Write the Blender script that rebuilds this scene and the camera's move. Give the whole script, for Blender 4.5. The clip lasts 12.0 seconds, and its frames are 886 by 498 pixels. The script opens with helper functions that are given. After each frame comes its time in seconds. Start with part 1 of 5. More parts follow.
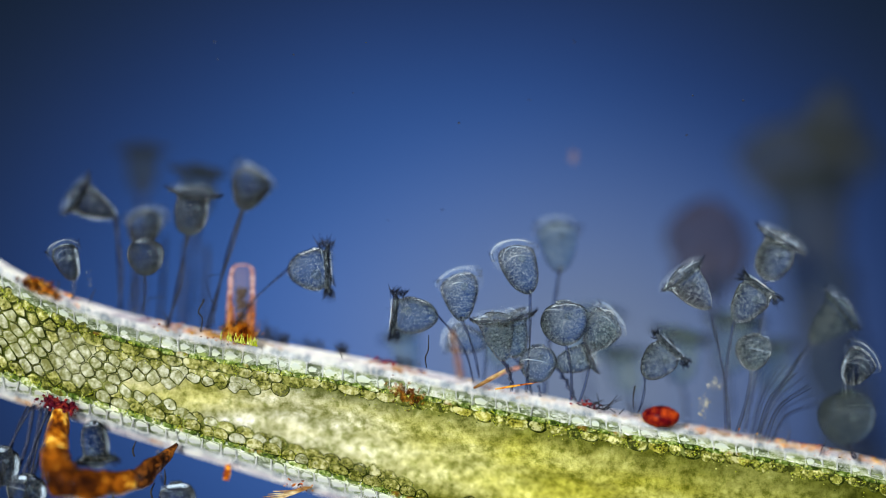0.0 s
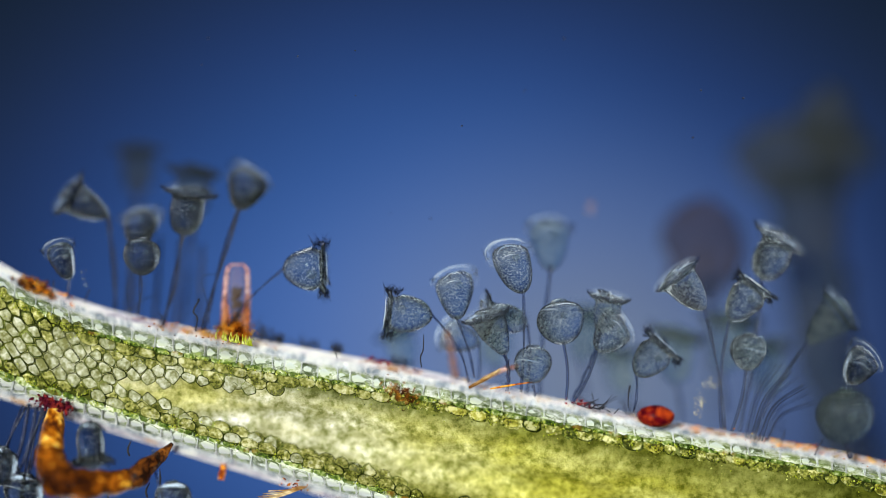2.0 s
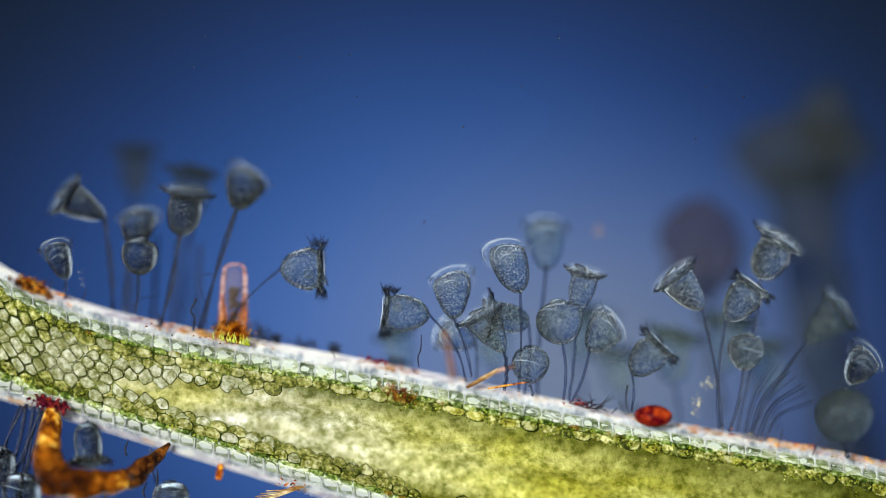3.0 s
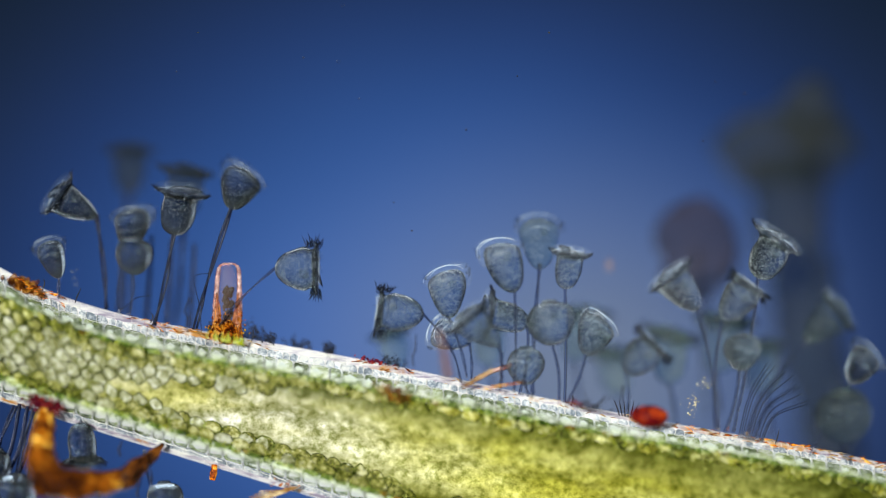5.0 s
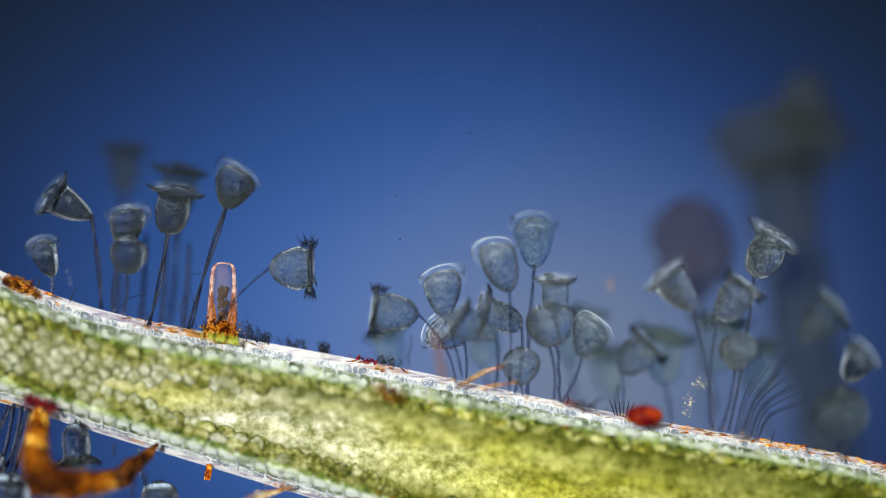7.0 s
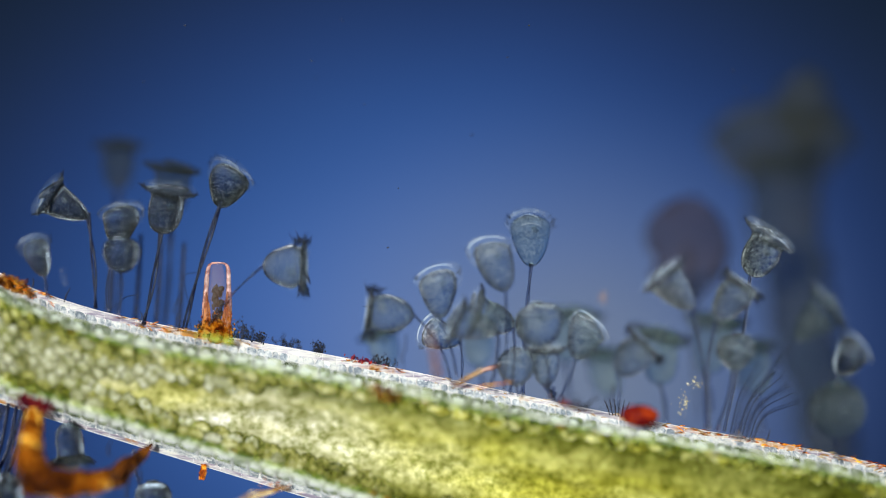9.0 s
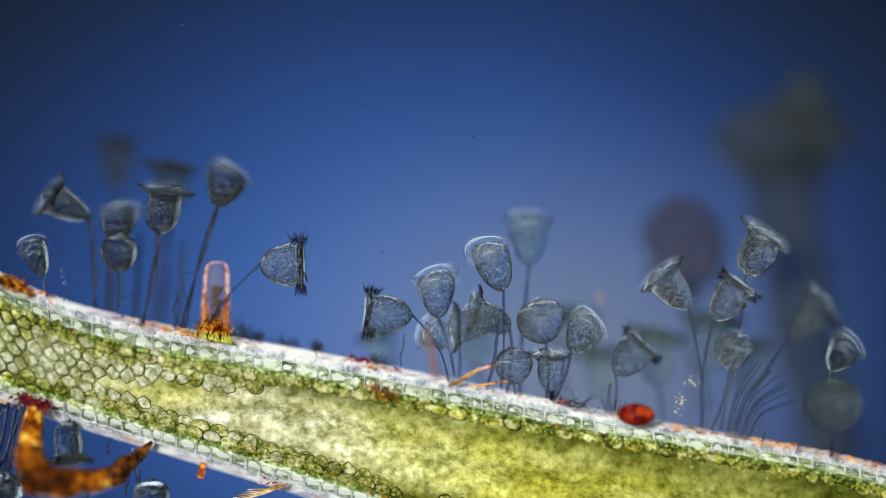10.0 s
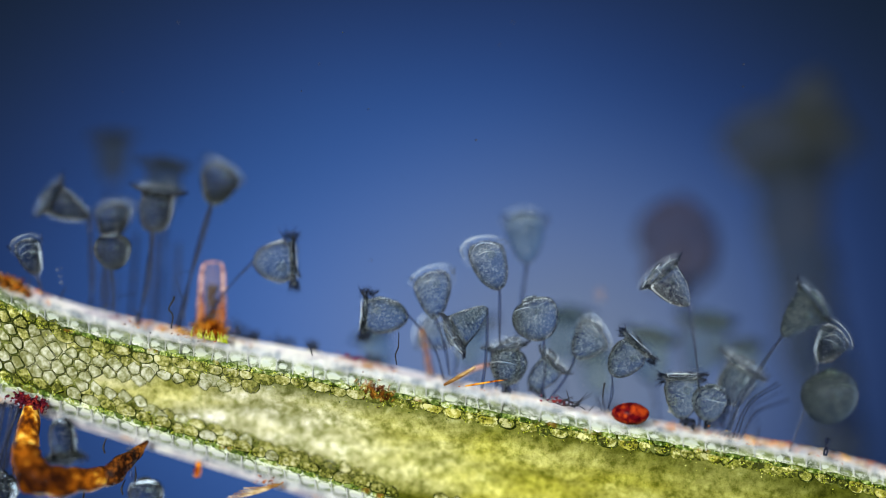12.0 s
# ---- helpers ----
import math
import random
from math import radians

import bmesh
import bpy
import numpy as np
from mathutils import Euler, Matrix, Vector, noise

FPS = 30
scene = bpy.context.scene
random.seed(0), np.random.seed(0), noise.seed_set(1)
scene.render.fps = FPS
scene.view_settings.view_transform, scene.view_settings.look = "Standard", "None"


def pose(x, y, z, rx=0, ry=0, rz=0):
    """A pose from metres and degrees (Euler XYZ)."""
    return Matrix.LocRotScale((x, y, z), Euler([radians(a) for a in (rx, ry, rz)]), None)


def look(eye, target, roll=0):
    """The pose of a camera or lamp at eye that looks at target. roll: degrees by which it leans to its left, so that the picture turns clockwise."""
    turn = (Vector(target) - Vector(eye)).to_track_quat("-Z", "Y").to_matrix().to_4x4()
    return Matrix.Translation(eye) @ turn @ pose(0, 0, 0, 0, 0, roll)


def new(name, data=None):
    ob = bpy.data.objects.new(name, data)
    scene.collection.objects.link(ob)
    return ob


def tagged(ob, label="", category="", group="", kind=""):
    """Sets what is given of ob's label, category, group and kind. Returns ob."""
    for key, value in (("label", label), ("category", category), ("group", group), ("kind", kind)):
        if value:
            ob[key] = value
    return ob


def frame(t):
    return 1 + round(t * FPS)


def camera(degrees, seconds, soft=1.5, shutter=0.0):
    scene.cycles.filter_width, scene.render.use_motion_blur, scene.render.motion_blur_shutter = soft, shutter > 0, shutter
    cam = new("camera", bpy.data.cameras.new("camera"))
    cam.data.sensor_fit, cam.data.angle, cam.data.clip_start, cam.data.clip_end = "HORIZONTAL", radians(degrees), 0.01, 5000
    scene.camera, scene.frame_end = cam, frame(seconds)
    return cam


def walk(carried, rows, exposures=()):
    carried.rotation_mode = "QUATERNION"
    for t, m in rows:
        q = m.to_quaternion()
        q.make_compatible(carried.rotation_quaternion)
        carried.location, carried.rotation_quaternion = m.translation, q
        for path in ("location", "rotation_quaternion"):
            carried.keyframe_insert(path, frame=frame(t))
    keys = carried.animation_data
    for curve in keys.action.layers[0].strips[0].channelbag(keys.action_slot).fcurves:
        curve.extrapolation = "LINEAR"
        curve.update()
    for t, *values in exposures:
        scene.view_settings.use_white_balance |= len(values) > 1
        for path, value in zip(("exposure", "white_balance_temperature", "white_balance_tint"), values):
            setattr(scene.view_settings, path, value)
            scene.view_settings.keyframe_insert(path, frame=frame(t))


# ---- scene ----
# A microscope's view, enlarged a thousandfold: one micrometre of the pond stem is about 1 mm here.
# Plan coordinates u (to the right) and v (down) are millimetres, depth y is away from the lens.
REACH = 7.459
cam = camera(12, 12.0, soft=0.7)
cam.data.dof.use_dof = True
cam.data.dof.focus_distance = REACH
cam.data.dof.aperture_fstop = 0.128

# seconds, drift to the right, rise, focus depth
DRIFT = [
    (0.0, -0.0265, 0.0025, 0.0000), (1.0, -0.0221, 0.0021, 0.0000), (2.5, -0.0155, 0.0015, 0.0016), (3.2, -0.0124, 0.0012, 0.0064),
    (4.8, -0.0053, 0.0005, 0.0352), (6.0, 0.0, 0.0, 0.0416), (7.2, 0.0053, -0.0005, 0.0464), (8.8, 0.0124, -0.0012, 0.0576),
    (9.3, 0.0146, -0.0014, 0.0512), (9.8, 0.0168, -0.0016, 0.0256), (10.3, 0.0190, -0.0018, 0.0048), (11.0, 0.0221, -0.0021, -0.0048),
    (12.0, 0.0265, -0.0025, -0.0128),
]
walk(cam, [(t, pose(x, y - REACH, z, 90)) for t, x, z, y in DRIFT])


def plan(u, v, y=0.0, t=6.0):
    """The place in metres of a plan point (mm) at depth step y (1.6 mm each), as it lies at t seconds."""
    cx, cz, cy = (float(np.interp(t, [r[0] for r in DRIFT], [r[k] for r in DRIFT])) for k in (1, 2, 3))
    y *= 0.0016
    k = (y - cy + REACH) / REACH
    return Vector((cx + (u - 784) / 1000 * k, y, cz + (441 - v) / 1000 * k))


# ---- light: the condenser's blue field behind, a sun added on the lens side ----
world = bpy.data.worlds.new("water_light")
scene.world = world
world.use_nodes = True
world.node_tree.nodes["Background"].inputs[0].default_value = (0.50, 0.58, 0.72, 1)
world.node_tree.nodes["Background"].inputs[1].default_value = 0.11
# unseen sun, added from the lens side so the stem shows bright
sun = new("added_front_sun", bpy.data.lights.new("added_front_sun", "SUN"))
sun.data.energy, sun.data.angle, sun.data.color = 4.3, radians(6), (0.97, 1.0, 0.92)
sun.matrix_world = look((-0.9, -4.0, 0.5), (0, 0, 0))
# four unseen area lamps added behind the stem to brighten edges and rims
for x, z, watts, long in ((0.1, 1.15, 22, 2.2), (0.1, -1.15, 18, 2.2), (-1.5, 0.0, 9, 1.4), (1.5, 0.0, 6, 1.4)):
    arc = new("rim_light", bpy.data.lights.new("rim_light", "AREA"))
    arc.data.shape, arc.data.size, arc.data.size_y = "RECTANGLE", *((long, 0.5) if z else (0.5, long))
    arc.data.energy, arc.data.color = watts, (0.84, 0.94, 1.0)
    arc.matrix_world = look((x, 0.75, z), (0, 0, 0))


# ---- materials ----
def material(name, rough=0.5, metal=0.0, ior=1.4):
    m = bpy.data.materials.new(name)
    m.use_nodes = True
    n = m.node_tree.nodes
    b = n["Principled BSDF"]
    b.inputs["Roughness"].default_value = rough
    b.inputs["Metallic"].default_value = metal
    b.inputs["IOR"].default_value = ior
    return m, n, m.node_tree.links, b


def ramp(n, stops):
    r = n.new("ShaderNodeValToRGB")
    while len(r.color_ramp.elements) < len(stops):
        r.color_ramp.elements.new(0.5)
    for e, (p, c) in zip(r.color_ramp.elements, stops):
        e.position, e.color = p, (*c, 1)
    return r


def grain(n, links, scale, detail=4.0, stretch=None, coord="Object", rough=0.6):
    """A noise texture in object space; stretch squeezes it along an axis."""
    tc, mp, nz = n.new("ShaderNodeTexCoord"), n.new("ShaderNodeMapping"), n.new("ShaderNodeTexNoise")
    mp.inputs["Scale"].default_value = stretch or (1, 1, 1)
    nz.inputs["Scale"].default_value, nz.inputs["Detail"].default_value, nz.inputs["Roughness"].default_value = scale, detail, rough
    links.new(tc.outputs[coord], mp.inputs[0])
    links.new(mp.outputs[0], nz.inputs["Vector"])
    return nz


def bump(n, links, b, height, strength, distance):
    bp = n.new("ShaderNodeBump")
    bp.inputs["Strength"].default_value, bp.inputs["Distance"].default_value = strength, distance
    links.new(height, bp.inputs["Height"])
    links.new(bp.outputs[0], b.inputs["Normal"])


def blend(n, links, fac, a, b, kind="MIX"):
    x = n.new("ShaderNodeMix")
    x.data_type, x.blend_type = "RGBA", kind
    for sock, val in ((x.inputs["Factor"], fac), (x.inputs["A"], a), (x.inputs["B"], b)):
        if isinstance(val, (int, float)):
            sock.default_value = val
        elif isinstance(val, tuple):
            sock.default_value = (*val, 1)
        else:
            links.new(val, sock)
    return x.outputs["Result"]


def mottled(name, stops, scale, rough=0.5, relief=0.4, depth=0.002, clear=0.0, fine=3.5, stretch=None, ior=1.12, vary=0.25, place=False, turn=0.0):
    """A surface with broad mottling, fine grain and relief; clear lets that share of the light straight through."""
    m, n, links, b = material(name, rough, 0.0, ior)
    broad = grain(n, links, scale, 3.0, stretch)
    small = grain(n, links, scale * fine, 5.0, stretch)
    for tex in (broad, small):
        tex.inputs["Vector"].links[0].from_node.inputs["Rotation"].default_value = (0, radians(turn), 0)
    if place:
        spot = n.new("ShaderNodeNewGeometry")
        for tex in (broad, small):
            links.new(spot.outputs["Position"], tex.inputs["Vector"].links[0].from_node.inputs[0])
    r = ramp(n, stops)
    add = n.new("ShaderNodeMath")
    add.operation = "ADD"
    half = n.new("ShaderNodeMath")
    half.operation = "MULTIPLY_ADD"
    links.new(small.outputs[0], half.inputs[0])
    half.inputs[1].default_value, half.inputs[2].default_value = 0.7, -0.35
    links.new(broad.outputs[0], add.inputs[0])
    links.new(half.outputs[0], add.inputs[1])
    links.new(add.outputs[0], r.inputs[0])
    info = n.new("ShaderNodeObjectInfo")
    tone = n.new("ShaderNodeMapRange")
    tone.inputs["To Min"].default_value, tone.inputs["To Max"].default_value = 1 - vary, 1 + vary
    links.new(info.outputs["Random"], tone.inputs["Value"])
    col = n.new("ShaderNodeVectorMath")
    col.operation = "SCALE"
    links.new(r.outputs[0], col.inputs[0])
    links.new(tone.outputs[0], col.inputs["Scale"])
    links.new(col.outputs[0], b.inputs["Base Color"])
    bump(n, links, b, small.outputs[0], relief, depth)
    if clear:
        t, mix = n.new("ShaderNodeBsdfTransparent"), n.new("ShaderNodeMixShader")
        mix.inputs[0].default_value = clear
        links.new(b.outputs[0], mix.inputs[1])
        links.new(t.outputs[0], mix.inputs[2])
        links.new(mix.outputs[0], n["Material Output"].inputs["Surface"])
    return m


def glassy(name, stops, scale, solid, ior=1.12, tint=(0.9, 0.95, 1.0), rough=0.25, relief=0.8, depth=0.003, smooth_glass=0.02, murk=1.0, sheen=0.0):
    """Clear jelly: part of it bends the light that comes through, the grains in it scatter lamp light.
    solid: the least and most share of scattering grains; murk: how much less light the thick grains let through."""
    m, n, links, b = material(name, rough)
    broad, small = grain(n, links, scale * 1.8, 3.0), grain(n, links, scale * 3.2, 4.0, rough=0.7)
    seeds = n.new("ShaderNodeTexVoronoi")
    seeds.feature = "SMOOTH_F1"
    seeds.inputs["Scale"].default_value, seeds.inputs["Smoothness"].default_value = scale * 2.6, 0.35
    links.new(n["Mapping"].outputs[0], seeds.inputs["Vector"])
    beads = n.new("ShaderNodeMath")
    beads.operation = "SUBTRACT"
    beads.inputs[0].default_value = 1.0
    links.new(seeds.outputs["Distance"], beads.inputs[1])
    r = ramp(n, stops)
    add = n.new("ShaderNodeMath")
    add.operation = "MULTIPLY_ADD"
    links.new(small.outputs[0], add.inputs[0])
    add.inputs[1].default_value = 0.8
    sub = n.new("ShaderNodeMath")
    sub.operation = "SUBTRACT"
    links.new(broad.outputs[0], sub.inputs[0])
    sub.inputs[1].default_value = 0.40
    links.new(sub.outputs[0], add.inputs[2])
    links.new(add.outputs[0], r.inputs[0])
    links.new(r.outputs[0], b.inputs["Base Color"])
    glass = n.new("ShaderNodeBsdfRefraction")
    glass.inputs["IOR"].default_value, glass.inputs["Roughness"].default_value = ior, smooth_glass
    shade = ramp(n, [(0.36, tuple(c * murk for c in tint)), (0.60, tint)])
    links.new(add.outputs[0], shade.inputs[0])
    links.new(shade.outputs[0], glass.inputs["Color"])
    bump(n, links, b, beads.outputs[0], relief, depth)
    soft = n.new("ShaderNodeBump")
    soft.inputs["Strength"].default_value, soft.inputs["Distance"].default_value = 0.25, depth * 0.5
    links.new(beads.outputs[0], soft.inputs["Height"])
    links.new(soft.outputs[0], glass.inputs["Normal"])
    share = n.new("ShaderNodeMapRange")
    share.inputs["From Min"].default_value, share.inputs["From Max"].default_value = 0.45, 0.62
    share.inputs["To Min"].default_value, share.inputs["To Max"].default_value = solid
    links.new(add.outputs[0], share.inputs["Value"])
    mix = n.new("ShaderNodeMixShader")
    links.new(share.outputs[0], mix.inputs[0])
    links.new(glass.outputs[0], mix.inputs[1])
    links.new(b.outputs[0], mix.inputs[2])
    out = mix
    if sheen:
        edge, bend, gloss, out = n.new("ShaderNodeLayerWeight"), n.new("ShaderNodeMath"), n.new("ShaderNodeBsdfGlossy"), n.new("ShaderNodeMixShader")
        bend.operation = "POWER"
        bend.inputs[1].default_value = 2.2
        gloss.inputs["Roughness"].default_value = 0.18
        gloss.inputs["Color"].default_value = (sheen, sheen, sheen, 1)
        links.new(edge.outputs["Facing"], bend.inputs[0])
        links.new(bend.outputs[0], out.inputs[0])
        links.new(mix.outputs[0], out.inputs[1])
        links.new(gloss.outputs[0], out.inputs[2])
    links.new(out.outputs[0], n["Material Output"].inputs["Surface"])
    return m


def stem_material():
    """Bands across the stem: pale cuticle, green under-skin, olive cortex, cream pith. UV: along in metres, across 0 to 1."""
    m, n, links, b = material("stem_tissue", 0.55, 0.0, 1.08)
    uv, sep = n.new("ShaderNodeUVMap"), n.new("ShaderNodeSeparateXYZ")
    links.new(uv.outputs[0], sep.inputs[0])
    wob = grain(n, links, 9.0, 3.0)
    off = n.new("ShaderNodeMath")
    off.operation = "MULTIPLY_ADD"
    links.new(wob.outputs[0], off.inputs[0])
    off.inputs[1].default_value = 0.02
    links.new(sep.outputs[1], off.inputs[2])
    shift = n.new("ShaderNodeMath")
    shift.operation = "SUBTRACT"
    links.new(off.outputs[0], shift.inputs[0])
    shift.inputs[1].default_value = 0.010
    bands = ramp(n, [
        (0.0, (0.86, 0.81, 0.83)), (0.10, (0.80, 0.77, 0.77)), (0.12, (0.80, 0.84, 0.80)), (0.175, (0.66, 0.72, 0.52)), (0.20, (0.030, 0.045, 0.005)),
        (0.31, (0.13, 0.14, 0.014)), (0.38, (0.42, 0.40, 0.09)), (0.58, (0.52, 0.49, 0.14)), (0.73, (0.20, 0.20, 0.020)), (0.82, (0.035, 0.05, 0.006)),
        (0.845, (0.66, 0.72, 0.54)), (0.89, (0.82, 0.84, 0.80)), (0.92, (0.84, 0.83, 0.85)), (1.0, (0.88, 0.87, 0.90)),
    ])
    links.new(shift.outputs[0], bands.inputs[0])
    streak = grain(n, links, 11.0, 3.0, (0.30, 1, 1))
    streak.inputs["Vector"].links[0].from_node.inputs["Rotation"].default_value = (0, radians(14), 0)
    pale = ramp(n, [(0.38, (0, 0, 0)), (0.64, (1, 1, 1))])
    links.new(streak.outputs[0], pale.inputs[0])
    mottle = grain(n, links, 38.0, 4.0, (0.6, 1, 1), rough=0.6)
    dark = ramp(n, [(0.34, (0.50, 0.52, 0.30)), (0.47, (0.86, 0.86, 0.74)), (0.57, (1.12, 1.12, 1.0)), (0.68, (1.4, 1.4, 1.6))])
    links.new(mottle.outputs[0], dark.inputs[0])
    c1 = blend(n, links, pale.outputs[0], bands.outputs[0], (0.66, 0.64, 0.44))
    keep = ramp(n, [(0.24, (0, 0, 0)), (0.42, (0.8, 0.8, 0.8)), (0.66, (0.8, 0.8, 0.8)), (0.78, (0, 0, 0))])
    links.new(sep.outputs[1], keep.inputs[0])
    c2 = blend(n, links, keep.outputs[0], bands.outputs[0], c1)
    inner = ramp(n, [(0.18, (0, 0, 0)), (0.20, (1, 1, 1)), (0.82, (1, 1, 1)), (0.845, (0, 0, 0))])
    links.new(sep.outputs[1], inner.inputs[0])
    thread = grain(n, links, 90.0, 5.0, (0.8, 1, 0.7), rough=0.7)
    thread.inputs["Vector"].links[0].from_node.inputs["Rotation"].default_value = (0, radians(-30), 0)
    fine = ramp(n, [(0.36, (0.44, 0.48, 0.26)), (0.50, (0.94, 0.94, 0.88)), (0.63, (1.25, 1.25, 1.4))])
    links.new(thread.outputs[0], fine.inputs[0])
    c2a = blend(n, links, 1.0, c2, fine.outputs[0], "MULTIPLY")
    c2b = blend(n, links, inner.outputs[0], c2, blend(n, links, 1.0, c2a, dark.outputs[0], "MULTIPLY"))
    # inner tone along the stem: darker at both ends, palest left of middle
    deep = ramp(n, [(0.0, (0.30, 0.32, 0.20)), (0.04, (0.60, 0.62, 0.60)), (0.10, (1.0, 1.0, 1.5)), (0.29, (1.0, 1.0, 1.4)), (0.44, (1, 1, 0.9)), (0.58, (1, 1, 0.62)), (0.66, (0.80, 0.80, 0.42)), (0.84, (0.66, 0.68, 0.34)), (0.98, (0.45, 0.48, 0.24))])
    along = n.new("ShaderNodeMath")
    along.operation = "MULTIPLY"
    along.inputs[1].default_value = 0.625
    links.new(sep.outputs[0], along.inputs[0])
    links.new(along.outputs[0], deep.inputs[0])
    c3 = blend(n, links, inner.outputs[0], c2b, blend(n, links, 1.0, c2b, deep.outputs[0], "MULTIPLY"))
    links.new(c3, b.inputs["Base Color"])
    bump(n, links, b, mottle.outputs[0], 0.5, 0.004)
    return m


STEM = stem_material()
CUTICLE = mottled("cuticle", [(0.34, (0.34, 0.29, 0.40)), (0.44, (0.62, 0.57, 0.65)), (0.54, (0.84, 0.80, 0.82)), (0.66, (0.96, 0.94, 0.87))], 26, 0.3, 0.8, 0.002, 0.15, 8, (0.16, 1, 1), vary=0.08, place=True, turn=12)
SKIN = mottled("skin_cell_clear", [(0.34, (0.07, 0.10, 0.03)), (0.45, (0.24, 0.29, 0.17)), (0.56, (0.50, 0.54, 0.42)), (0.68, (0.95, 0.96, 0.90))], 40, 0.2, 0.6, 0.002, 0.10, 6.0, (1, 1, 0.35), vary=0.2, place=True)
RIM = mottled("rim_cell_pale", [(0.34, (0.22, 0.26, 0.32)), (0.45, (0.50, 0.54, 0.60)), (0.56, (0.78, 0.79, 0.82)), (0.66, (0.98, 0.97, 0.94))], 40, 0.2, 0.6, 0.002, 0.10, 6.0, (1, 1, 0.3), vary=0.12, place=True)
SKIN_GREEN = mottled("skin_cell_green", [(0.34, (0.16, 0.22, 0.05)), (0.45, (0.44, 0.50, 0.26)), (0.56, (0.70, 0.74, 0.54)), (0.68, (0.95, 0.96, 0.88))], 40, 0.2, 0.6, 0.002, 0.10, 6.0, (1, 1, 0.35), vary=0.12, place=True)
CELL = mottled("cell_green", [(0.32, (0.09, 0.10, 0.012)), (0.45, (0.27, 0.27, 0.06)), (0.56, (0.50, 0.48, 0.16)), (0.68, (0.85, 0.82, 0.48))], 34, 0.2, 0.8, 0.004, 0.25, 4.0, vary=0.12, place=True)
CELL_RICH = mottled("cell_rich_green", [(0.32, (0.030, 0.038, 0.005)), (0.45, (0.13, 0.145, 0.018)), (0.57, (0.32, 0.32, 0.06)), (0.69, (0.80, 0.78, 0.36))], 36, 0.2, 0.8, 0.004, 0.2, 4.0, vary=0.25, place=True)
CELL_RIM = mottled("cell_dark_wall", [(0.34, (0.010, 0.016, 0.002)), (0.5, (0.045, 0.060, 0.009)), (0.66, (0.22, 0.25, 0.06))], 40, 0.25, 0.4, 0.002, 0.0, 3.0, vary=0.3, place=True)
CHLORO = mottled("green_grains", [(0.3, (0.22, 0.28, 0.01)), (0.5, (0.50, 0.54, 0.04)), (0.7, (0.85, 0.88, 0.30))], 90, 0.2, 0.2, 0.001, 0.0, 2.0, vary=0.0, place=True)
CHLORO_DARK = mottled("dark_grains", [(0.3, (0.010, 0.022, 0.003)), (0.7, (0.06, 0.10, 0.01))], 90, 0.2, 0.2, 0.001, 0.0, 2.0, vary=0.0, place=True)
CELL_GOLD = mottled("cell_gold", [(0.32, (0.10, 0.10, 0.008)), (0.45, (0.32, 0.30, 0.035)), (0.56, (0.56, 0.52, 0.10)), (0.68, (0.86, 0.82, 0.34))], 30, 0.2, 0.8, 0.004, 0.25, 4.0, vary=0.15, place=True)
CELL_PALE = mottled("cell_pale", [(0.32, (0.22, 0.22, 0.07)), (0.45, (0.40, 0.41, 0.22)), (0.56, (0.60, 0.60, 0.40)), (0.68, (0.86, 0.86, 0.70))], 32, 0.2, 0.8, 0.004, 0.25, 4.0, vary=0.10, place=True)
BRICK = mottled("skin_cell", [(0.34, (0.03, 0.06, 0.006)), (0.46, (0.13, 0.20, 0.03)), (0.58, (0.38, 0.45, 0.16)), (0.70, (0.82, 0.85, 0.60))], 34, 0.2, 0.6, 0.002, 0.10, 4.0, vary=0.3, place=True)
WALL = mottled("cell_wall", [(0.3, (0.86, 0.88, 0.84)), (0.7, (0.96, 0.96, 0.94))], 60, 0.15, 0.1, 0.001, 0.25, 3.0, vary=0.05)


def stained(m, colour, scale, start):
    """Soak stains of a colour into a mottled surface, in patches of their own shape."""
    n, links = m.node_tree.nodes, m.node_tree.links
    b = n["Principled BSDF"]
    spot, nz = n.new("ShaderNodeNewGeometry"), n.new("ShaderNodeTexNoise")
    nz.inputs["Scale"].default_value, nz.inputs["Detail"].default_value, nz.inputs["Roughness"].default_value = scale, 6.0, 0.65
    links.new(spot.outputs["Position"], nz.inputs["Vector"])
    mask = ramp(n, [(start, (0, 0, 0)), (start + 0.12, (1, 1, 1))])
    links.new(nz.outputs[0], mask.inputs[0])
    old = b.inputs["Base Color"].links[0].from_socket
    links.new(blend(n, links, mask.outputs[0], old, colour), b.inputs["Base Color"])
    return m


stained(CUTICLE, (0.62, 0.30, 0.08), 13, 0.53)
stained(SKIN, (0.34, 0.42, 0.12), 42, 0.52)
stained(BRICK, (0.30, 0.13, 0.02), 15, 0.56)
stained(CELL, (0.09, 0.10, 0.01), 30, 0.54)
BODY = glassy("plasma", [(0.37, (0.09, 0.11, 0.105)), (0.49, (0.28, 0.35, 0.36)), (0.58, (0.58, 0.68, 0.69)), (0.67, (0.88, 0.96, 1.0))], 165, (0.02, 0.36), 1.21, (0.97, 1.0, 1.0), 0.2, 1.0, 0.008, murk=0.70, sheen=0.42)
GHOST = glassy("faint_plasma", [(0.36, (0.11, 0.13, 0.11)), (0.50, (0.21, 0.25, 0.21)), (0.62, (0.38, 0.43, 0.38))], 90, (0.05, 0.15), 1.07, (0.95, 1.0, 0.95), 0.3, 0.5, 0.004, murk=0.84)
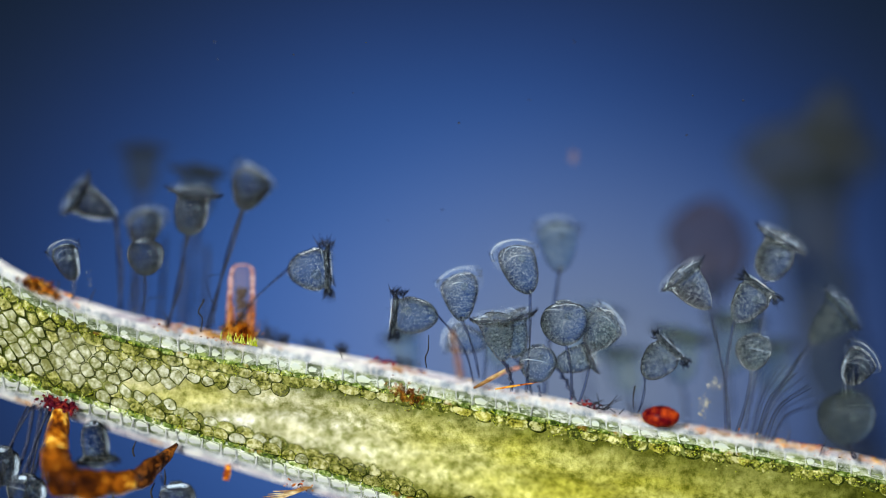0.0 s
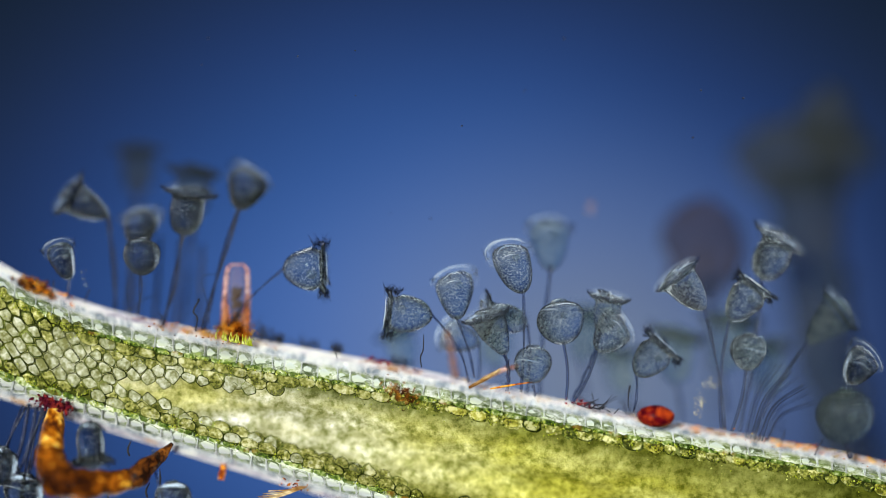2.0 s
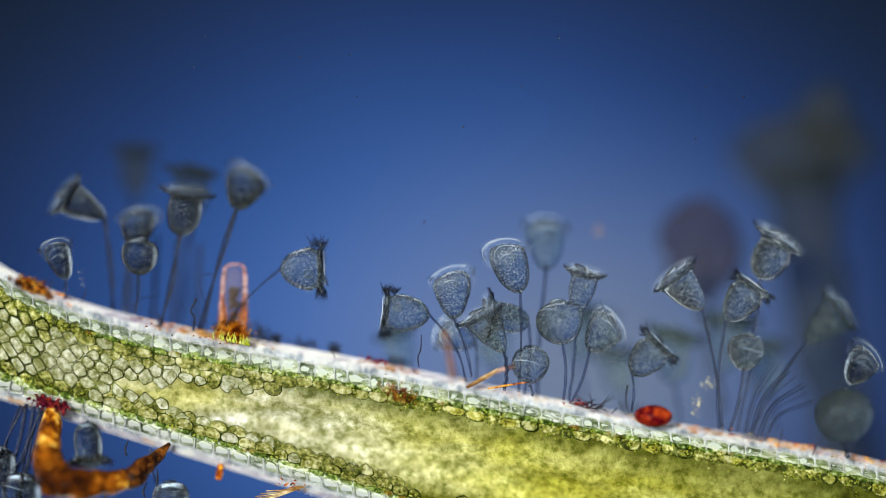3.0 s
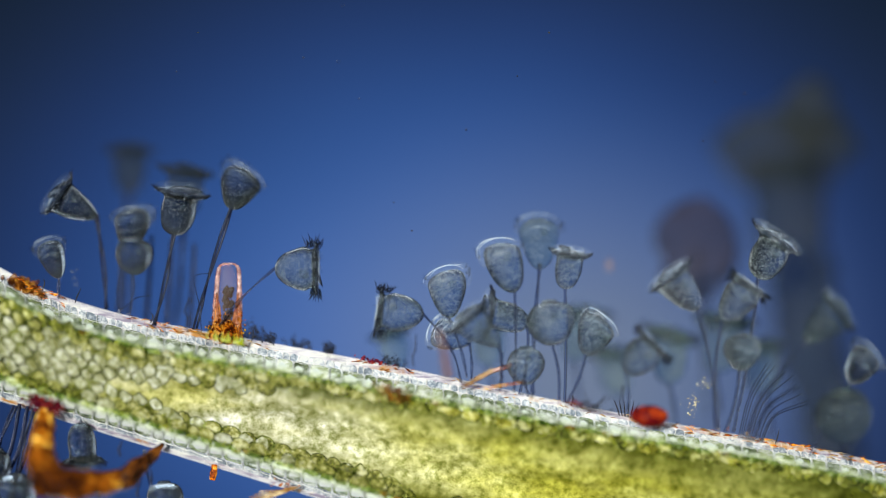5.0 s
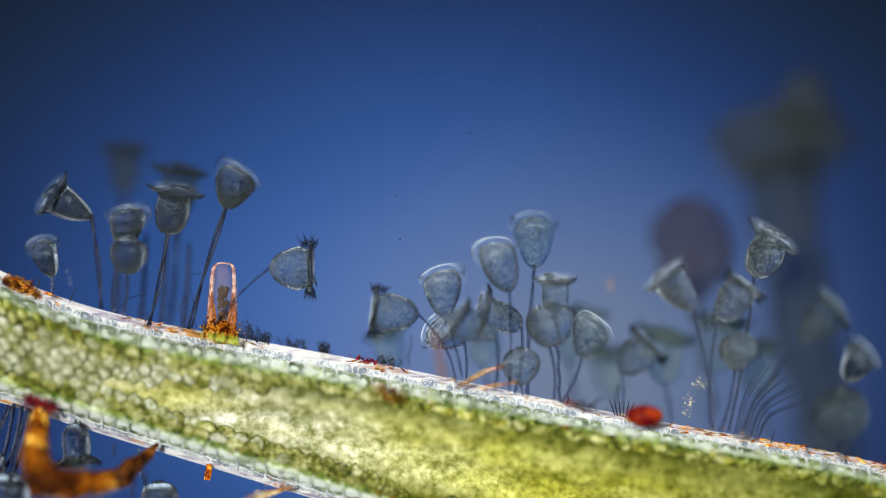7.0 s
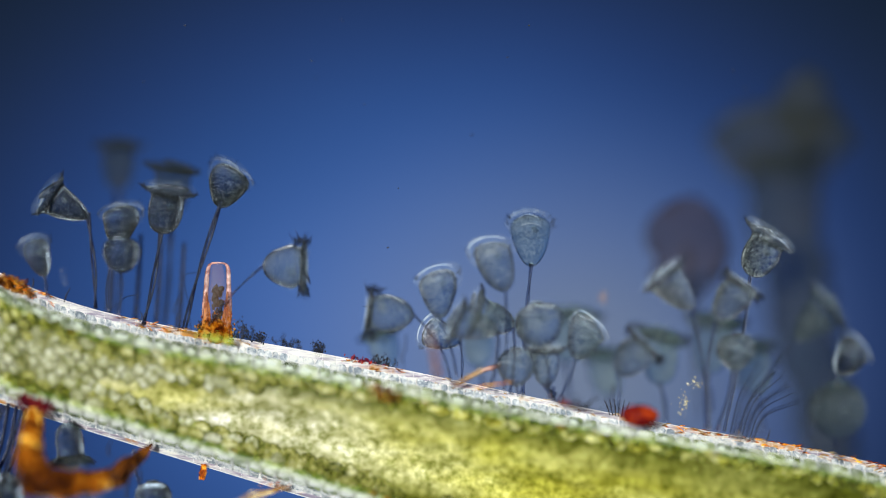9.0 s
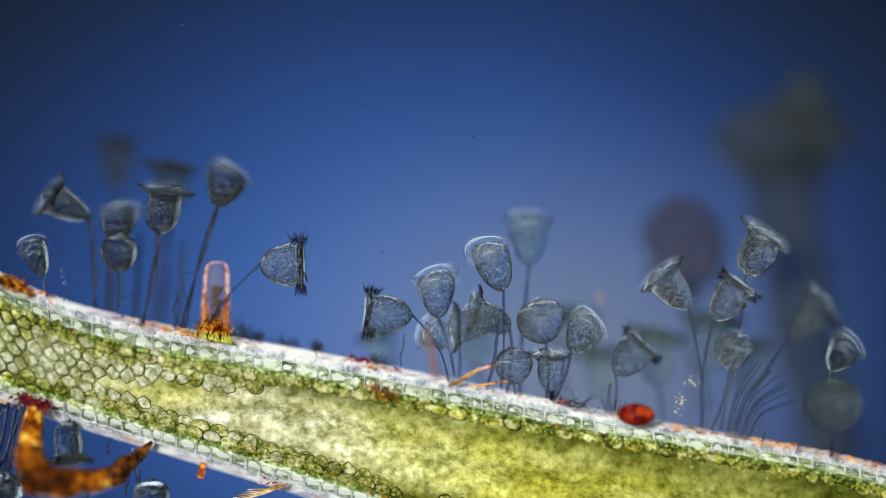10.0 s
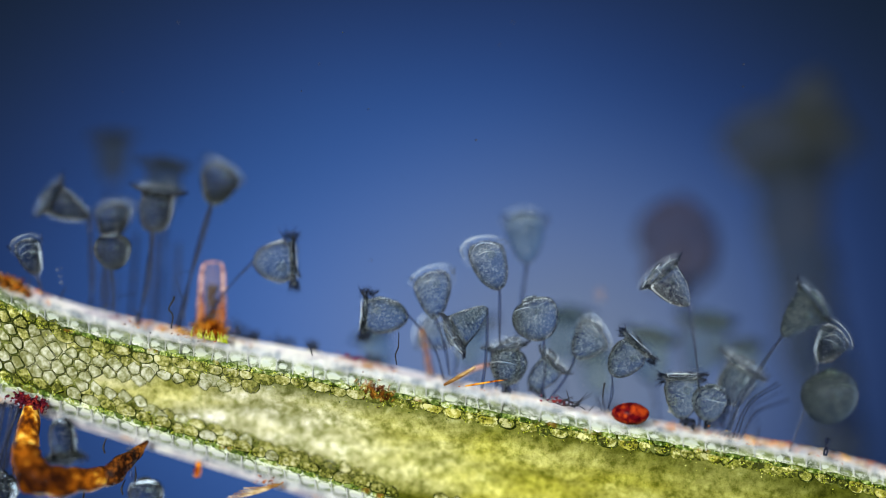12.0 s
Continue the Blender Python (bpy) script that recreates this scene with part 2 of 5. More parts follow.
# olive, darker copy of plasma: weaker light on these bells put into its tint
BODY_OLIVE_DIM = glassy("dim_olive_plasma", [(0.36, (0.012, 0.016, 0.016)), (0.50, (0.11, 0.14, 0.13)), (0.59, (0.46, 0.53, 0.54)), (0.66, (0.85, 0.92, 0.94))], 150, (0.0, 0.21), 1.32, (0.80, 0.85, 0.90), 0.2, 1.0, 0.007, murk=0.36, sheen=0.16)
LIP = glassy("clear_lip", [(0.36, (0.03, 0.05, 0.12)), (0.50, (0.24, 0.38, 0.56)), (0.66, (0.88, 0.97, 1.0))], 24, (0.02, 0.28), 1.32, (0.95, 0.98, 1.0), 0.12, 0.2, 0.002, murk=0.5, sheen=0.32)
# pale tubes draw the bells' bright halo lines; FOLD_DIM is the dimmed copy
FOLD_DIM = mottled("dim_fold", [(0.35, (0.25, 0.36, 0.55)), (0.65, (0.75, 0.84, 0.92))], 60, 0.2, 0.2, 0.001, 0.74, 3.0, vary=0.1)
FOLD = mottled("membrane_fold", [(0.35, (0.40, 0.55, 0.80)), (0.65, (0.90, 0.96, 1.0))], 60, 0.2, 0.2, 0.001, 0.62, 3.0, vary=0.1)
DISC = glassy("clear_disc", [(0.36, (0.08, 0.10, 0.16)), (0.66, (0.75, 0.82, 0.88))], 60, (0.0, 0.16), 1.14, (0.97, 0.97, 0.97), 0.12, 0.5, 0.003, murk=0.62, sheen=0.25)
# dim copies of lip, film and disc, the same weaker light in their colour
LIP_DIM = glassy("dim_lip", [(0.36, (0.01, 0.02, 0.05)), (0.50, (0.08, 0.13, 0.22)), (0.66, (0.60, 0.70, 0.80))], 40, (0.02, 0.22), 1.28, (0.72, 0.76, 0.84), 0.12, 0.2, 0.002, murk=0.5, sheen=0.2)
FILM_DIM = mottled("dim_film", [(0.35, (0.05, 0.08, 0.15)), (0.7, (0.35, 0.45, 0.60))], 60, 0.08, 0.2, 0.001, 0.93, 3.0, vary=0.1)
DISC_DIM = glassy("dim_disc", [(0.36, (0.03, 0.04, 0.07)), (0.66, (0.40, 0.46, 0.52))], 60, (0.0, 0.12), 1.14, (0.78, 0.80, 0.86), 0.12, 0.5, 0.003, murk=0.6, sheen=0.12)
VACUOLE = glassy("vacuole", [(0.3, (0.40, 0.46, 0.46)), (0.7, (0.85, 0.90, 0.90))], 80, (0.10, 0.25), 1.12, (0.95, 1.0, 1.0), 0.08, 0.1, 0.001)
STALK = glassy("stalk", [(0.3, (0.02, 0.03, 0.06)), (0.7, (0.10, 0.13, 0.20))], 60, (0.08, 0.20), 1.22, (0.80, 0.82, 0.88), 0.3, 0.1, 0.0005)
STALK_DARK = glassy("dark_stalk", [(0.3, (0.015, 0.02, 0.05)), (0.7, (0.04, 0.055, 0.11))], 60, (0.25, 0.5), 1.3, (0.26, 0.30, 0.46), 0.3, 0.1, 0.0005)
FAR = mottled("murk", [(0.3, (0.016, 0.024, 0.024)), (0.7, (0.044, 0.046, 0.038))], 8, 0.7, 0.3, 0.004, 0.56, 3.0, vary=0.1)
FAR_BROWN = mottled("brown_murk", [(0.3, (0.022, 0.015, 0.016)), (0.7, (0.052, 0.034, 0.032))], 8, 0.7, 0.3, 0.004, 0.56, 3.0, vary=0.1)
SOAKED = mottled("soaked_sheath", [(0.36, (0.30, 0.07, 0.005)), (0.50, (0.75, 0.25, 0.02)), (0.64, (1.0, 0.60, 0.12))], 40, 0.15, 0.3, 0.001, 0.45, 3.0, (1, 1, 0.3), vary=0.05)
AMBER = mottled("amber", [(0.34, (0.06, 0.014, 0.004)), (0.46, (0.28, 0.07, 0.004)), (0.55, (0.75, 0.28, 0.012)), (0.66, (1.0, 0.70, 0.14))], 26, 0.15, 0.6, 0.003, 0.0, 4.0, (0.7, 1, 0.55), vary=0.1)
BARK_AMBER = mottled("brown_amber", [(0.36, (0.016, 0.005, 0.003)), (0.48, (0.11, 0.026, 0.003)), (0.59, (0.38, 0.105, 0.006)), (0.69, (1.0, 0.56, 0.06))], 18, 0.15, 0.6, 0.003, 0.0, 5.0, vary=0.1)
BARK = mottled("brown_bark", [(0.38, (0.012, 0.005, 0.003)), (0.52, (0.075, 0.020, 0.004)), (0.66, (0.34, 0.11, 0.015))], 60, 0.25, 0.6, 0.002, 0.05, 3.0, vary=0.1)
RUST = mottled("rust", [(0.38, (0.05, 0.008, 0.002)), (0.48, (0.34, 0.060, 0.004)), (0.57, (0.90, 0.28, 0.010)), (0.67, (1.0, 0.60, 0.08))], 70, 0.12, 0.5, 0.002, 0.12, 3.0, vary=0.45, place=True)
CRIMSON = mottled("crimson", [(0.34, (0.04, 0.001, 0.006)), (0.5, (0.20, 0.006, 0.008)), (0.68, (0.75, 0.10, 0.012))], 60, 0.25, 0.3, 0.002, 0.0, 2.5, vary=0.1)
MAROON = mottled("maroon", [(0.34, (0.03, 0.002, 0.014)), (0.50, (0.16, 0.010, 0.03)), (0.66, (0.55, 0.06, 0.03))], 90, 0.2, 0.5, 0.002, 0.05, 3.0, vary=0.3, place=True)
FILM = mottled("film", [(0.35, (0.30, 0.42, 0.62)), (0.7, (0.85, 0.92, 1.0))], 60, 0.08, 0.2, 0.001, 0.94, 3.0, vary=0.1)
ROSE = mottled("rose_film", [(0.35, (0.70, 0.32, 0.14)), (0.7, (0.95, 0.72, 0.52))], 40, 0.12, 0.2, 0.001, 0.93, 3.0, (1, 1, 0.3), vary=0.05)
SHEATH = glassy("sheath", [(0.3, (0.80, 0.30, 0.20)), (0.7, (1.0, 0.74, 0.66))], 30, (0.35, 0.6), 1.15, (1.0, 0.85, 0.8), 0.12, 0.2, 0.001)
DARK = mottled("dark_twig", [(0.3, (0.010, 0.012, 0.020)), (0.7, (0.05, 0.05, 0.06))], 90, 0.4, 0.4, 0.001, 0.0, 3.0, vary=0.2)
STAIN = mottled("brown_stain", [(0.36, (0.045, 0.010, 0.002)), (0.50, (0.26, 0.075, 0.006)), (0.64, (0.70, 0.32, 0.04))], 60, 0.3, 0.4, 0.002, 0.60, 3.0, vary=0.3, place=True)
MOTE = mottled("amber_jelly", [(0.35, (0.30, 0.10, 0.01)), (0.65, (0.80, 0.46, 0.08))], 80, 0.3, 0.3, 0.001, 0.90, 3.0, vary=0.1)
GRIT = mottled("grit", [(0.34, (0.34, 0.24, 0.04)), (0.48, (0.80, 0.68, 0.25)), (0.60, (1.0, 0.97, 0.72))], 160, 0.15, 0.4, 0.001, 0.15, 3.0, vary=0.3, place=True)
STRAW = mottled("straw", [(0.34, (0.16, 0.055, 0.01)), (0.5, (0.40, 0.22, 0.07)), (0.66, (0.80, 0.64, 0.38))], 70, 0.25, 0.3, 0.001, 0.0, 3.0, (0.3, 1, 1), vary=0.2, place=True)


# ---- helpers for meshes ----
def link_mesh(name, bm, mat, smooth=True):
    me = bpy.data.meshes.new(name)
    bm.to_mesh(me)
    bm.free()
    for m in mat if isinstance(mat, tuple) else (mat,):
        me.materials.append(m)
    if smooth:
        me.polygons.foreach_set("use_smooth", [True] * len(me.polygons))
    return me


def part(name, bm, mat, parent, label="", smooth=True):
    ob = new(name, link_mesh(name, bm, mat, smooth))
    ob.parent = parent
    if label:
        ob["label"] = label
    return ob


def thing(name, place, label, category, group=""):
    ob = new(name)
    ob.empty_display_size = 0.02
    ob.location = place
    return tagged(ob, label, category, group)


def lathe(bm, profile, sides=28, wobble=0.0, seed=0.0, m=None, squash=1.0):
    """A turned form about Z from (radius, height) pairs, roughened by noise."""
    rings = []
    for r, z in profile:
        ring = []
        for k in range(sides):
            a = 2 * math.pi * k / sides
            p = Vector((r * math.cos(a), r * squash * math.sin(a), z))
            if wobble:
                q = noise.noise(Vector((p.x * 22 + seed, p.y * 22, p.z * 22 - seed)))
                p += Vector((p.x, p.y, 0)) * q * wobble
            ring.append(bm.verts.new(m @ p if m else p))
        rings.append(ring)
    for a, b in zip(rings, rings[1:]):
        for k in range(sides):
            bm.faces.new((a[k], a[(k + 1) % sides], b[(k + 1) % sides], b[k]))
    bm.faces.new(list(reversed(rings[0])))
    bm.faces.new(rings[-1])
    return rings


def curve_points(points, steps):
    """Catmull-Rom through the points."""
    pts = [Vector(p) for p in points]
    pts = [2 * pts[0] - pts[1], *pts, 2 * pts[-1] - pts[-2]]
    out = []
    for i in range(1, len(pts) - 2):
        a, b, c, d = pts[i - 1:i + 3]
        for k in range(steps):
            s = k / steps
            out.append(0.5 * (2 * b + (c - a) * s + (2 * a - 5 * b + 4 * c - d) * s * s + (3 * b - a - 3 * c + d) * s ** 3))
    return out + [pts[-2]]


def tube(bm, points, radii, sides=8, steps=8, rough=0.0, seed=0.0, caps=True):
    """A tapering tube along a smooth line; radii run evenly along it."""
    line = curve_points(points, steps)
    rings = []
    for i, p in enumerate(line):
        d = (line[min(i + 1, len(line) - 1)] - line[max(i - 1, 0)]).normalized()
        side = d.cross(Vector((0, 1, 0)))
        side = side.normalized() if side.length > 1e-6 else Vector((1, 0, 0))
        up = side.cross(d)
        f = i / (len(line) - 1) * (len(radii) - 1)
        j = min(int(f), len(radii) - 2)
        r = radii[j] + (radii[j + 1] - radii[j]) * (f - j)
        ring = []
        for k in range(sides):
            a = 2 * math.pi * k / sides
            w = side * math.cos(a) + up * math.sin(a)
            q = 1 + rough * noise.noise((p + w * r) * 40 + Vector((seed, 0, 0)))
            ring.append(bm.verts.new(p + w * r * q))
        rings.append(ring)
    for a, b in zip(rings, rings[1:]):
        for k in range(sides):
            bm.faces.new((a[k], a[(k + 1) % sides], b[(k + 1) % sides], b[k]))
    if caps:
        bm.faces.new(list(reversed(rings[0])))
        bm.faces.new(rings[-1])


def pebble(bm, place, size, seed, jag=0.3, level=1):
    """An uneven grain."""
    made = bmesh.ops.create_icosphere(bm, subdivisions=level, radius=1.0)["verts"]
    for v in made:
        q = 1 + jag * noise.noise(v.co * 1.7 + Vector((seed * 3.1, seed, 0)))
        v.co = Vector(place) + Vector((v.co.x * size[0], v.co.y * size[1], v.co.z * size[2])) * q


# ---- the stem ----
def top_edge(u):
    s = (u - 784) / 1000
    return 666.7 + s * (211.9 + s * (38.2 + s * (-129.3 + s * (-108.0 + s * 235.5)))) if -60 < u < 1640 else (
        top_edge(-59) + (u + 59) * 0.75 if u <= -60 else top_edge(1639) + (u - 1639) * 0.2)


def low_edge(u):
    s = (u - 784) / 1000
    return 950.5 + 299.4 * s - 7.5 * s * s


def skin(u):
    """How thick the outer skin is along the stem, as a share."""
    return float(np.interp(u, [650, 1200], [1.0, 0.74]))


def stem_front(u, f):
    """Depth (mm) of the stem's near side, f from 0 at the upper edge to 1 at the lower."""
    span = low_edge(u) - top_edge(u)
    edge, near, wide = (f * span / skin(u), 16, 31) if f < 0.5 else ((1 - f) * span, 10, 26)
    w = min(1.0, max(0.0, (edge - near) / wide))
    rim = 6 * min(1.0, max(0.0, edge) / 12) ** 0.5 + 5 * min(1.0, max(0.0, edge) / 36)
    sunk = min(1.0, max(0.0, (u - 120) / 320)) * 24 * math.exp(-((f - 0.60) / 0.19) ** 2)
    return 38 - rim - 31 * w * w * (3 - 2 * w) + sunk


def stem_point(u, f, lift=0.0):
    v = top_edge(u) + (low_edge(u) - top_edge(u)) * f
    return plan(u, v, stem_front(u, f) - lift)


def build_stem():
    bm = bmesh.new()
    uvl = bm.loops.layers.uv.new("UVMap")
    us = np.arange(-420, 2001, 11.0)
    n_front, n_back = 46, 14
    grid = []
    for u in us:
        col = []
        for j in range(n_front + 1):
            f = 0.5 - 0.5 * math.cos(math.pi * j / n_front)
            p = stem_point(u, f)
            p.y += 0.0008 * noise.noise(p * 30) * (1 if 0.26 < f < 0.76 else 0)
            col.append((p, f))
        for j in range(1, n_back):
            f = 0.5 + 0.5 * math.cos(math.pi * j / n_back)
            v = top_edge(u) + (low_edge(u) - top_edge(u)) * f
            col.append((plan(u, v, 38 + 40 * math.sin(math.pi * j / n_back) ** 0.6), f))
        grid.append([(bm.verts.new(p), f, u / 1000) for p, f in col])
    def across(u, f):
        span = low_edge(u) - top_edge(u)
        d, up = f * span, (1 - f) * span
        return d / 250 / skin(u) if d < 75 * skin(u) else 1 - up / 250 if up < 70 else 0.3 + 0.42 * ((d - 75 * skin(u)) / (span - 70 - 75 * skin(u))) ** float(np.interp(u, [700, 1300], [1.0, 1.6]))

    for a, b in zip(grid, grid[1:]):
        m = len(a)
        for j in range(m):
            k = (j + 1) % m
            quad = (a[j], a[k], b[k], b[j])
            face = bm.faces.new([q[0] for q in quad])
            for lp, q in zip(face.loops, quad):
                lp[uvl].uv = (q[2], across(q[2] * 1000, q[1]))
    bm.faces.new([q[0] for q in grid[0]])
    bm.faces.new([q[0] for q in reversed(grid[-1])])
    bmesh.ops.recalc_face_normals(bm, faces=bm.faces)
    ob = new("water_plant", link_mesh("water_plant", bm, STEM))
    return tagged(ob, "translucent yellow-green water plant stem with pale cuticle and visible cells", "plant stem")


stem = build_stem()


# ---- the blue field behind ----
def build_backdrop():
    m, n, links, b = material("blue_field", 1.0)
    n.remove(b)
    em, tc, mp = n.new("ShaderNodeEmission"), n.new("ShaderNodeTexCoord"), n.new("ShaderNodeMapping")
    # light falls off towards the corners: a vignette put into the glow
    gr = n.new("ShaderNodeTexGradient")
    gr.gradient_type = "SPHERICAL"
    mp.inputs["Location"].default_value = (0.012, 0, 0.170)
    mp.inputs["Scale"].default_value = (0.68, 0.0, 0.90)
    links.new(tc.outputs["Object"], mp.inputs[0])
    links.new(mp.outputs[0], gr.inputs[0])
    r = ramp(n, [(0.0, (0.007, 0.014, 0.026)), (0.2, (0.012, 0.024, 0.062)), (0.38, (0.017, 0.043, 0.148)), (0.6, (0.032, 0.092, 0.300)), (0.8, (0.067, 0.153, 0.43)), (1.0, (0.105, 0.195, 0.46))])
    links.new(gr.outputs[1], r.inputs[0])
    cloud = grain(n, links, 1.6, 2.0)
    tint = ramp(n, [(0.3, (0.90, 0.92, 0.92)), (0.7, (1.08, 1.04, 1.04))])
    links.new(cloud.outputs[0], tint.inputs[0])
    # grey haze round the lower right bells, painted into the glow
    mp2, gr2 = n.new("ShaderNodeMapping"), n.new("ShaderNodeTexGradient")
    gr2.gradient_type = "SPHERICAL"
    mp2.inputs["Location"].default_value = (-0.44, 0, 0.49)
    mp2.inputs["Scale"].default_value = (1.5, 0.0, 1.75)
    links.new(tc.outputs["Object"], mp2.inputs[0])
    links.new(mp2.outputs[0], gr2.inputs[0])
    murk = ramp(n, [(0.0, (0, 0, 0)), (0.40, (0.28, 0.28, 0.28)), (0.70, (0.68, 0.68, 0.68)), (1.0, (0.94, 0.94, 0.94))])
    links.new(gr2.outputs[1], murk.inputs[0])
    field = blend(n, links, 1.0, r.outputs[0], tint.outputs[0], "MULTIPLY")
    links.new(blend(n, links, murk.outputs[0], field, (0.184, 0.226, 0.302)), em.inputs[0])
    links.new(em.outputs[0], n["Material Output"].inputs[0])
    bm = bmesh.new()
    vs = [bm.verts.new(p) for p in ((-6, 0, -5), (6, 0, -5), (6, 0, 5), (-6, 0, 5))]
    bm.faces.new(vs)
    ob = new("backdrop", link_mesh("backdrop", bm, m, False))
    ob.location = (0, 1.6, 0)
    return tagged(ob, "deep blue glowing water backdrop, vignette and grey haze painted in", "water", kind="structure")


build_backdrop()

# ---- bell animals ----
FORMS = {
    # radius and height along the body, in shares of rim radius and length
    "bell": [(0.08, 0.0), (0.22, 0.02), (0.41, 0.09), (0.55, 0.21), (0.64, 0.37), (0.69, 0.53), (0.68, 0.68), (0.67, 0.79), (0.71, 0.865), (0.83, 0.915), (0.95, 0.945)],
    "cone": [(0.08, 0.0), (0.17, 0.03), (0.32, 0.13), (0.47, 0.29), (0.59, 0.46), (0.67, 0.61), (0.72, 0.74), (0.76, 0.83), (0.85, 0.90), (0.98, 0.95)],
    "open": [(0.08, 0.0), (0.19, 0.025), (0.36, 0.11), (0.51, 0.25), (0.61, 0.42), (0.67, 0.58), (0.68, 0.70), (0.62, 0.79), (0.59, 0.85), (0.64, 0.90), (0.74, 0.94)],
    "hood": [(0.08, 0.0), (0.20, 0.025), (0.38, 0.11), (0.54, 0.25), (0.66, 0.42), (0.75, 0.58), (0.79, 0.71), (0.76, 0.83), (0.60, 0.93), (0.28, 0.99)],
    "ball": [(0.14, 0.0), (0.40, 0.05), (0.68, 0.17), (0.91, 0.36), (1.0, 0.55), (0.94, 0.74), (0.74, 0.89), (0.45, 0.96), (0.22, 0.99)],
}


def smooth_profile(pairs):
    return [(max(0.0004, p.x), p.y) for p in curve_points([(a, b, 0) for a, b in pairs], 3)]


def slant(bm, h, lean):
    """Tips the upper part of a bell to one side."""
    for v in bm.verts:
        w = min(1.0, max(0.0, (v.co.z / h - 0.55) / 0.4))
        v.co.z += lean * v.co.x * w * w
    return bm


def bell_body(parent, length, rim, form, seed, flesh):
    """The bell with its flaring lip, feeding disc, wreath of cilia and vacuole."""
    h, r = length / 1000 * (1.0 if form == "ball" else 0.93), rim / 2000
    lean = random.Random(seed * 7 + 1).uniform(-1, 1) * {"bell": 0.30, "cone": 0.18, "open": 0.05, "hood": 0.3, "ball": 0.0}[form]
    wide = 0.79 if form == "open" else 1.0
    mouth = [] if form in ("ball", "hood") else [(0.76, 0.965), (0.71, 0.975), (0.56, 0.955), (0.38, 0.94)] if form == "open" else [(0.985, 0.965), (0.93, 0.975), (0.74, 0.955), (0.48, 0.94)]
    bm = bmesh.new()
    lathe(bm, smooth_profile([(a * r, b * h) for a, b in FORMS[form] + mouth]), 36, 0.12, seed)
    body = part("bell", slant(bm, h, lean), flesh, parent)
    body.scale = (1, 0.7, 1)
    rng = random.Random(seed)
    far = flesh is FAR
    fold = FOLD_DIM if flesh in (BODY_OLIVE_DIM, GHOST) else FOLD
    clear, film, dome = (FAR, FAR, FAR) if far else (LIP_DIM, FILM_DIM, DISC_DIM) if flesh is BODY_OLIVE_DIM else (GHOST, FILM_DIM, GHOST) if flesh is GHOST else (LIP, FILM, DISC)
    if form == "ball":
        bm = bmesh.new()
        lathe(bm, [(0.24 * r, 0.955 * h), (0.36 * r, 0.985 * h), (0.30 * r, 1.03 * h), (0.12 * r, 1.05 * h)], 18, 0.3, seed)
        part("lip", slant(bm, h, lean), clear, body, "puckered clear lip")
        if not far:
            for k in range(3):
                bm = bmesh.new()
                a0, z = rng.uniform(0, 6.28), rng.uniform(0.45, 0.9)
                rad = float(np.interp(z, [b for _, b in FORMS["ball"]], [a for a, _ in FORMS["ball"]])) * r * 1.005
                tube(bm, [(rad * math.cos(a0 + w), rad * math.sin(a0 + w), (z + 0.06 * math.sin(2 * w)) * h) for w in np.linspace(0, 2.2, 6)], [0.0002, 0.0009, 0.0002], 5, 3)
                part("membrane_fold", bm, fold, body, "fine membrane crease")
    elif form == "hood":
        # mouth turned away: a clear hood over it, pale curled tubes draw its halo
        bm = bmesh.new()
        lathe(bm, smooth_profile([(0.74 * r, 0.60 * h), (0.88 * r, 0.66 * h), (0.98 * r, 0.75 * h), (1.0 * r, 0.87 * h), (0.92 * r, 1.0 * h), (0.70 * r, 1.09 * h), (0.40 * r, 1.14 * h), (0.1 * r, 1.155 * h)]), 32, 0.10, seed + 6)
        part("collar", slant(bm, h, lean), film, body, "clear flaring collar")
        for turn, reach, z0, tall, start, end in ((0, 0.99, 0.84, 0.28, -0.3, 2.3), (10, 0.90, 0.80, 0.31, 0.6, 3.3), (-20, 0.74, 0.80, 0.20, -0.2, 2.6), (30, 0.60, 0.70, 0.24, 0.3, 3.0), (15, 0.46, 0.66, 0.10, 0.2, 2.7)):
            bm = bmesh.new()
            way = rng.choice((-1, 1))
            arc = [Vector((-way * math.cos(a) * reach * r * (1 + 0.05 * rng.uniform(-1, 1)), 0, (z0 + tall * math.sin(a)) * h)) for a in np.linspace(start, end, 8)]
            spin = Matrix.Rotation(radians(turn + rng.uniform(-20, 20)), 3, "Z")
            front = Vector((0, -0.80 * r, 0)) if reach < 0.7 else Vector((0, 0, 0))
            tube(bm, [spin @ p + front for p in arc], [0.0002, 0.0009, 0.0012, 0.0007, 0.0002], 6, 4)
            part("membrane_fold", slant(bm, h, lean), FAR if far else fold, body, "pale curved tube that draws the edge's bright halo")
        bm = bmesh.new()
        for k in range(70):
            a = rng.uniform(0, 6.283)
            out = Vector((math.cos(a), math.sin(a), 0))
            p = out * 0.9 * r + Vector((0, 0, rng.uniform(0.8, 0.95) * h))
            q = p + (out * rng.uniform(0.2, 0.8) + Vector((0, 0, rng.uniform(-0.1, 0.9)))).normalized() * rng.uniform(0.05, 0.13) * h
            tube(bm, [p, (p + q) / 2 + out * 0.0010, q], [0.0005, 0.0002], 3, 2)
        part("ciliary_wreath", slant(bm, h, lean), STALK_DARK, body, "fringe of fine cilia")
    else:
        bm = bmesh.new()
        ring = [(0.955 * wide * r + 0.045 * r * math.cos(a), 0.965 * h + 0.030 * h * math.sin(a)) for a in np.linspace(-2.6, 2.9, 9)]
        lathe(bm, ring, 36, 0.10, seed + 2)
        part("lip", slant(bm, h, lean), clear, body, "rolled clear lip")
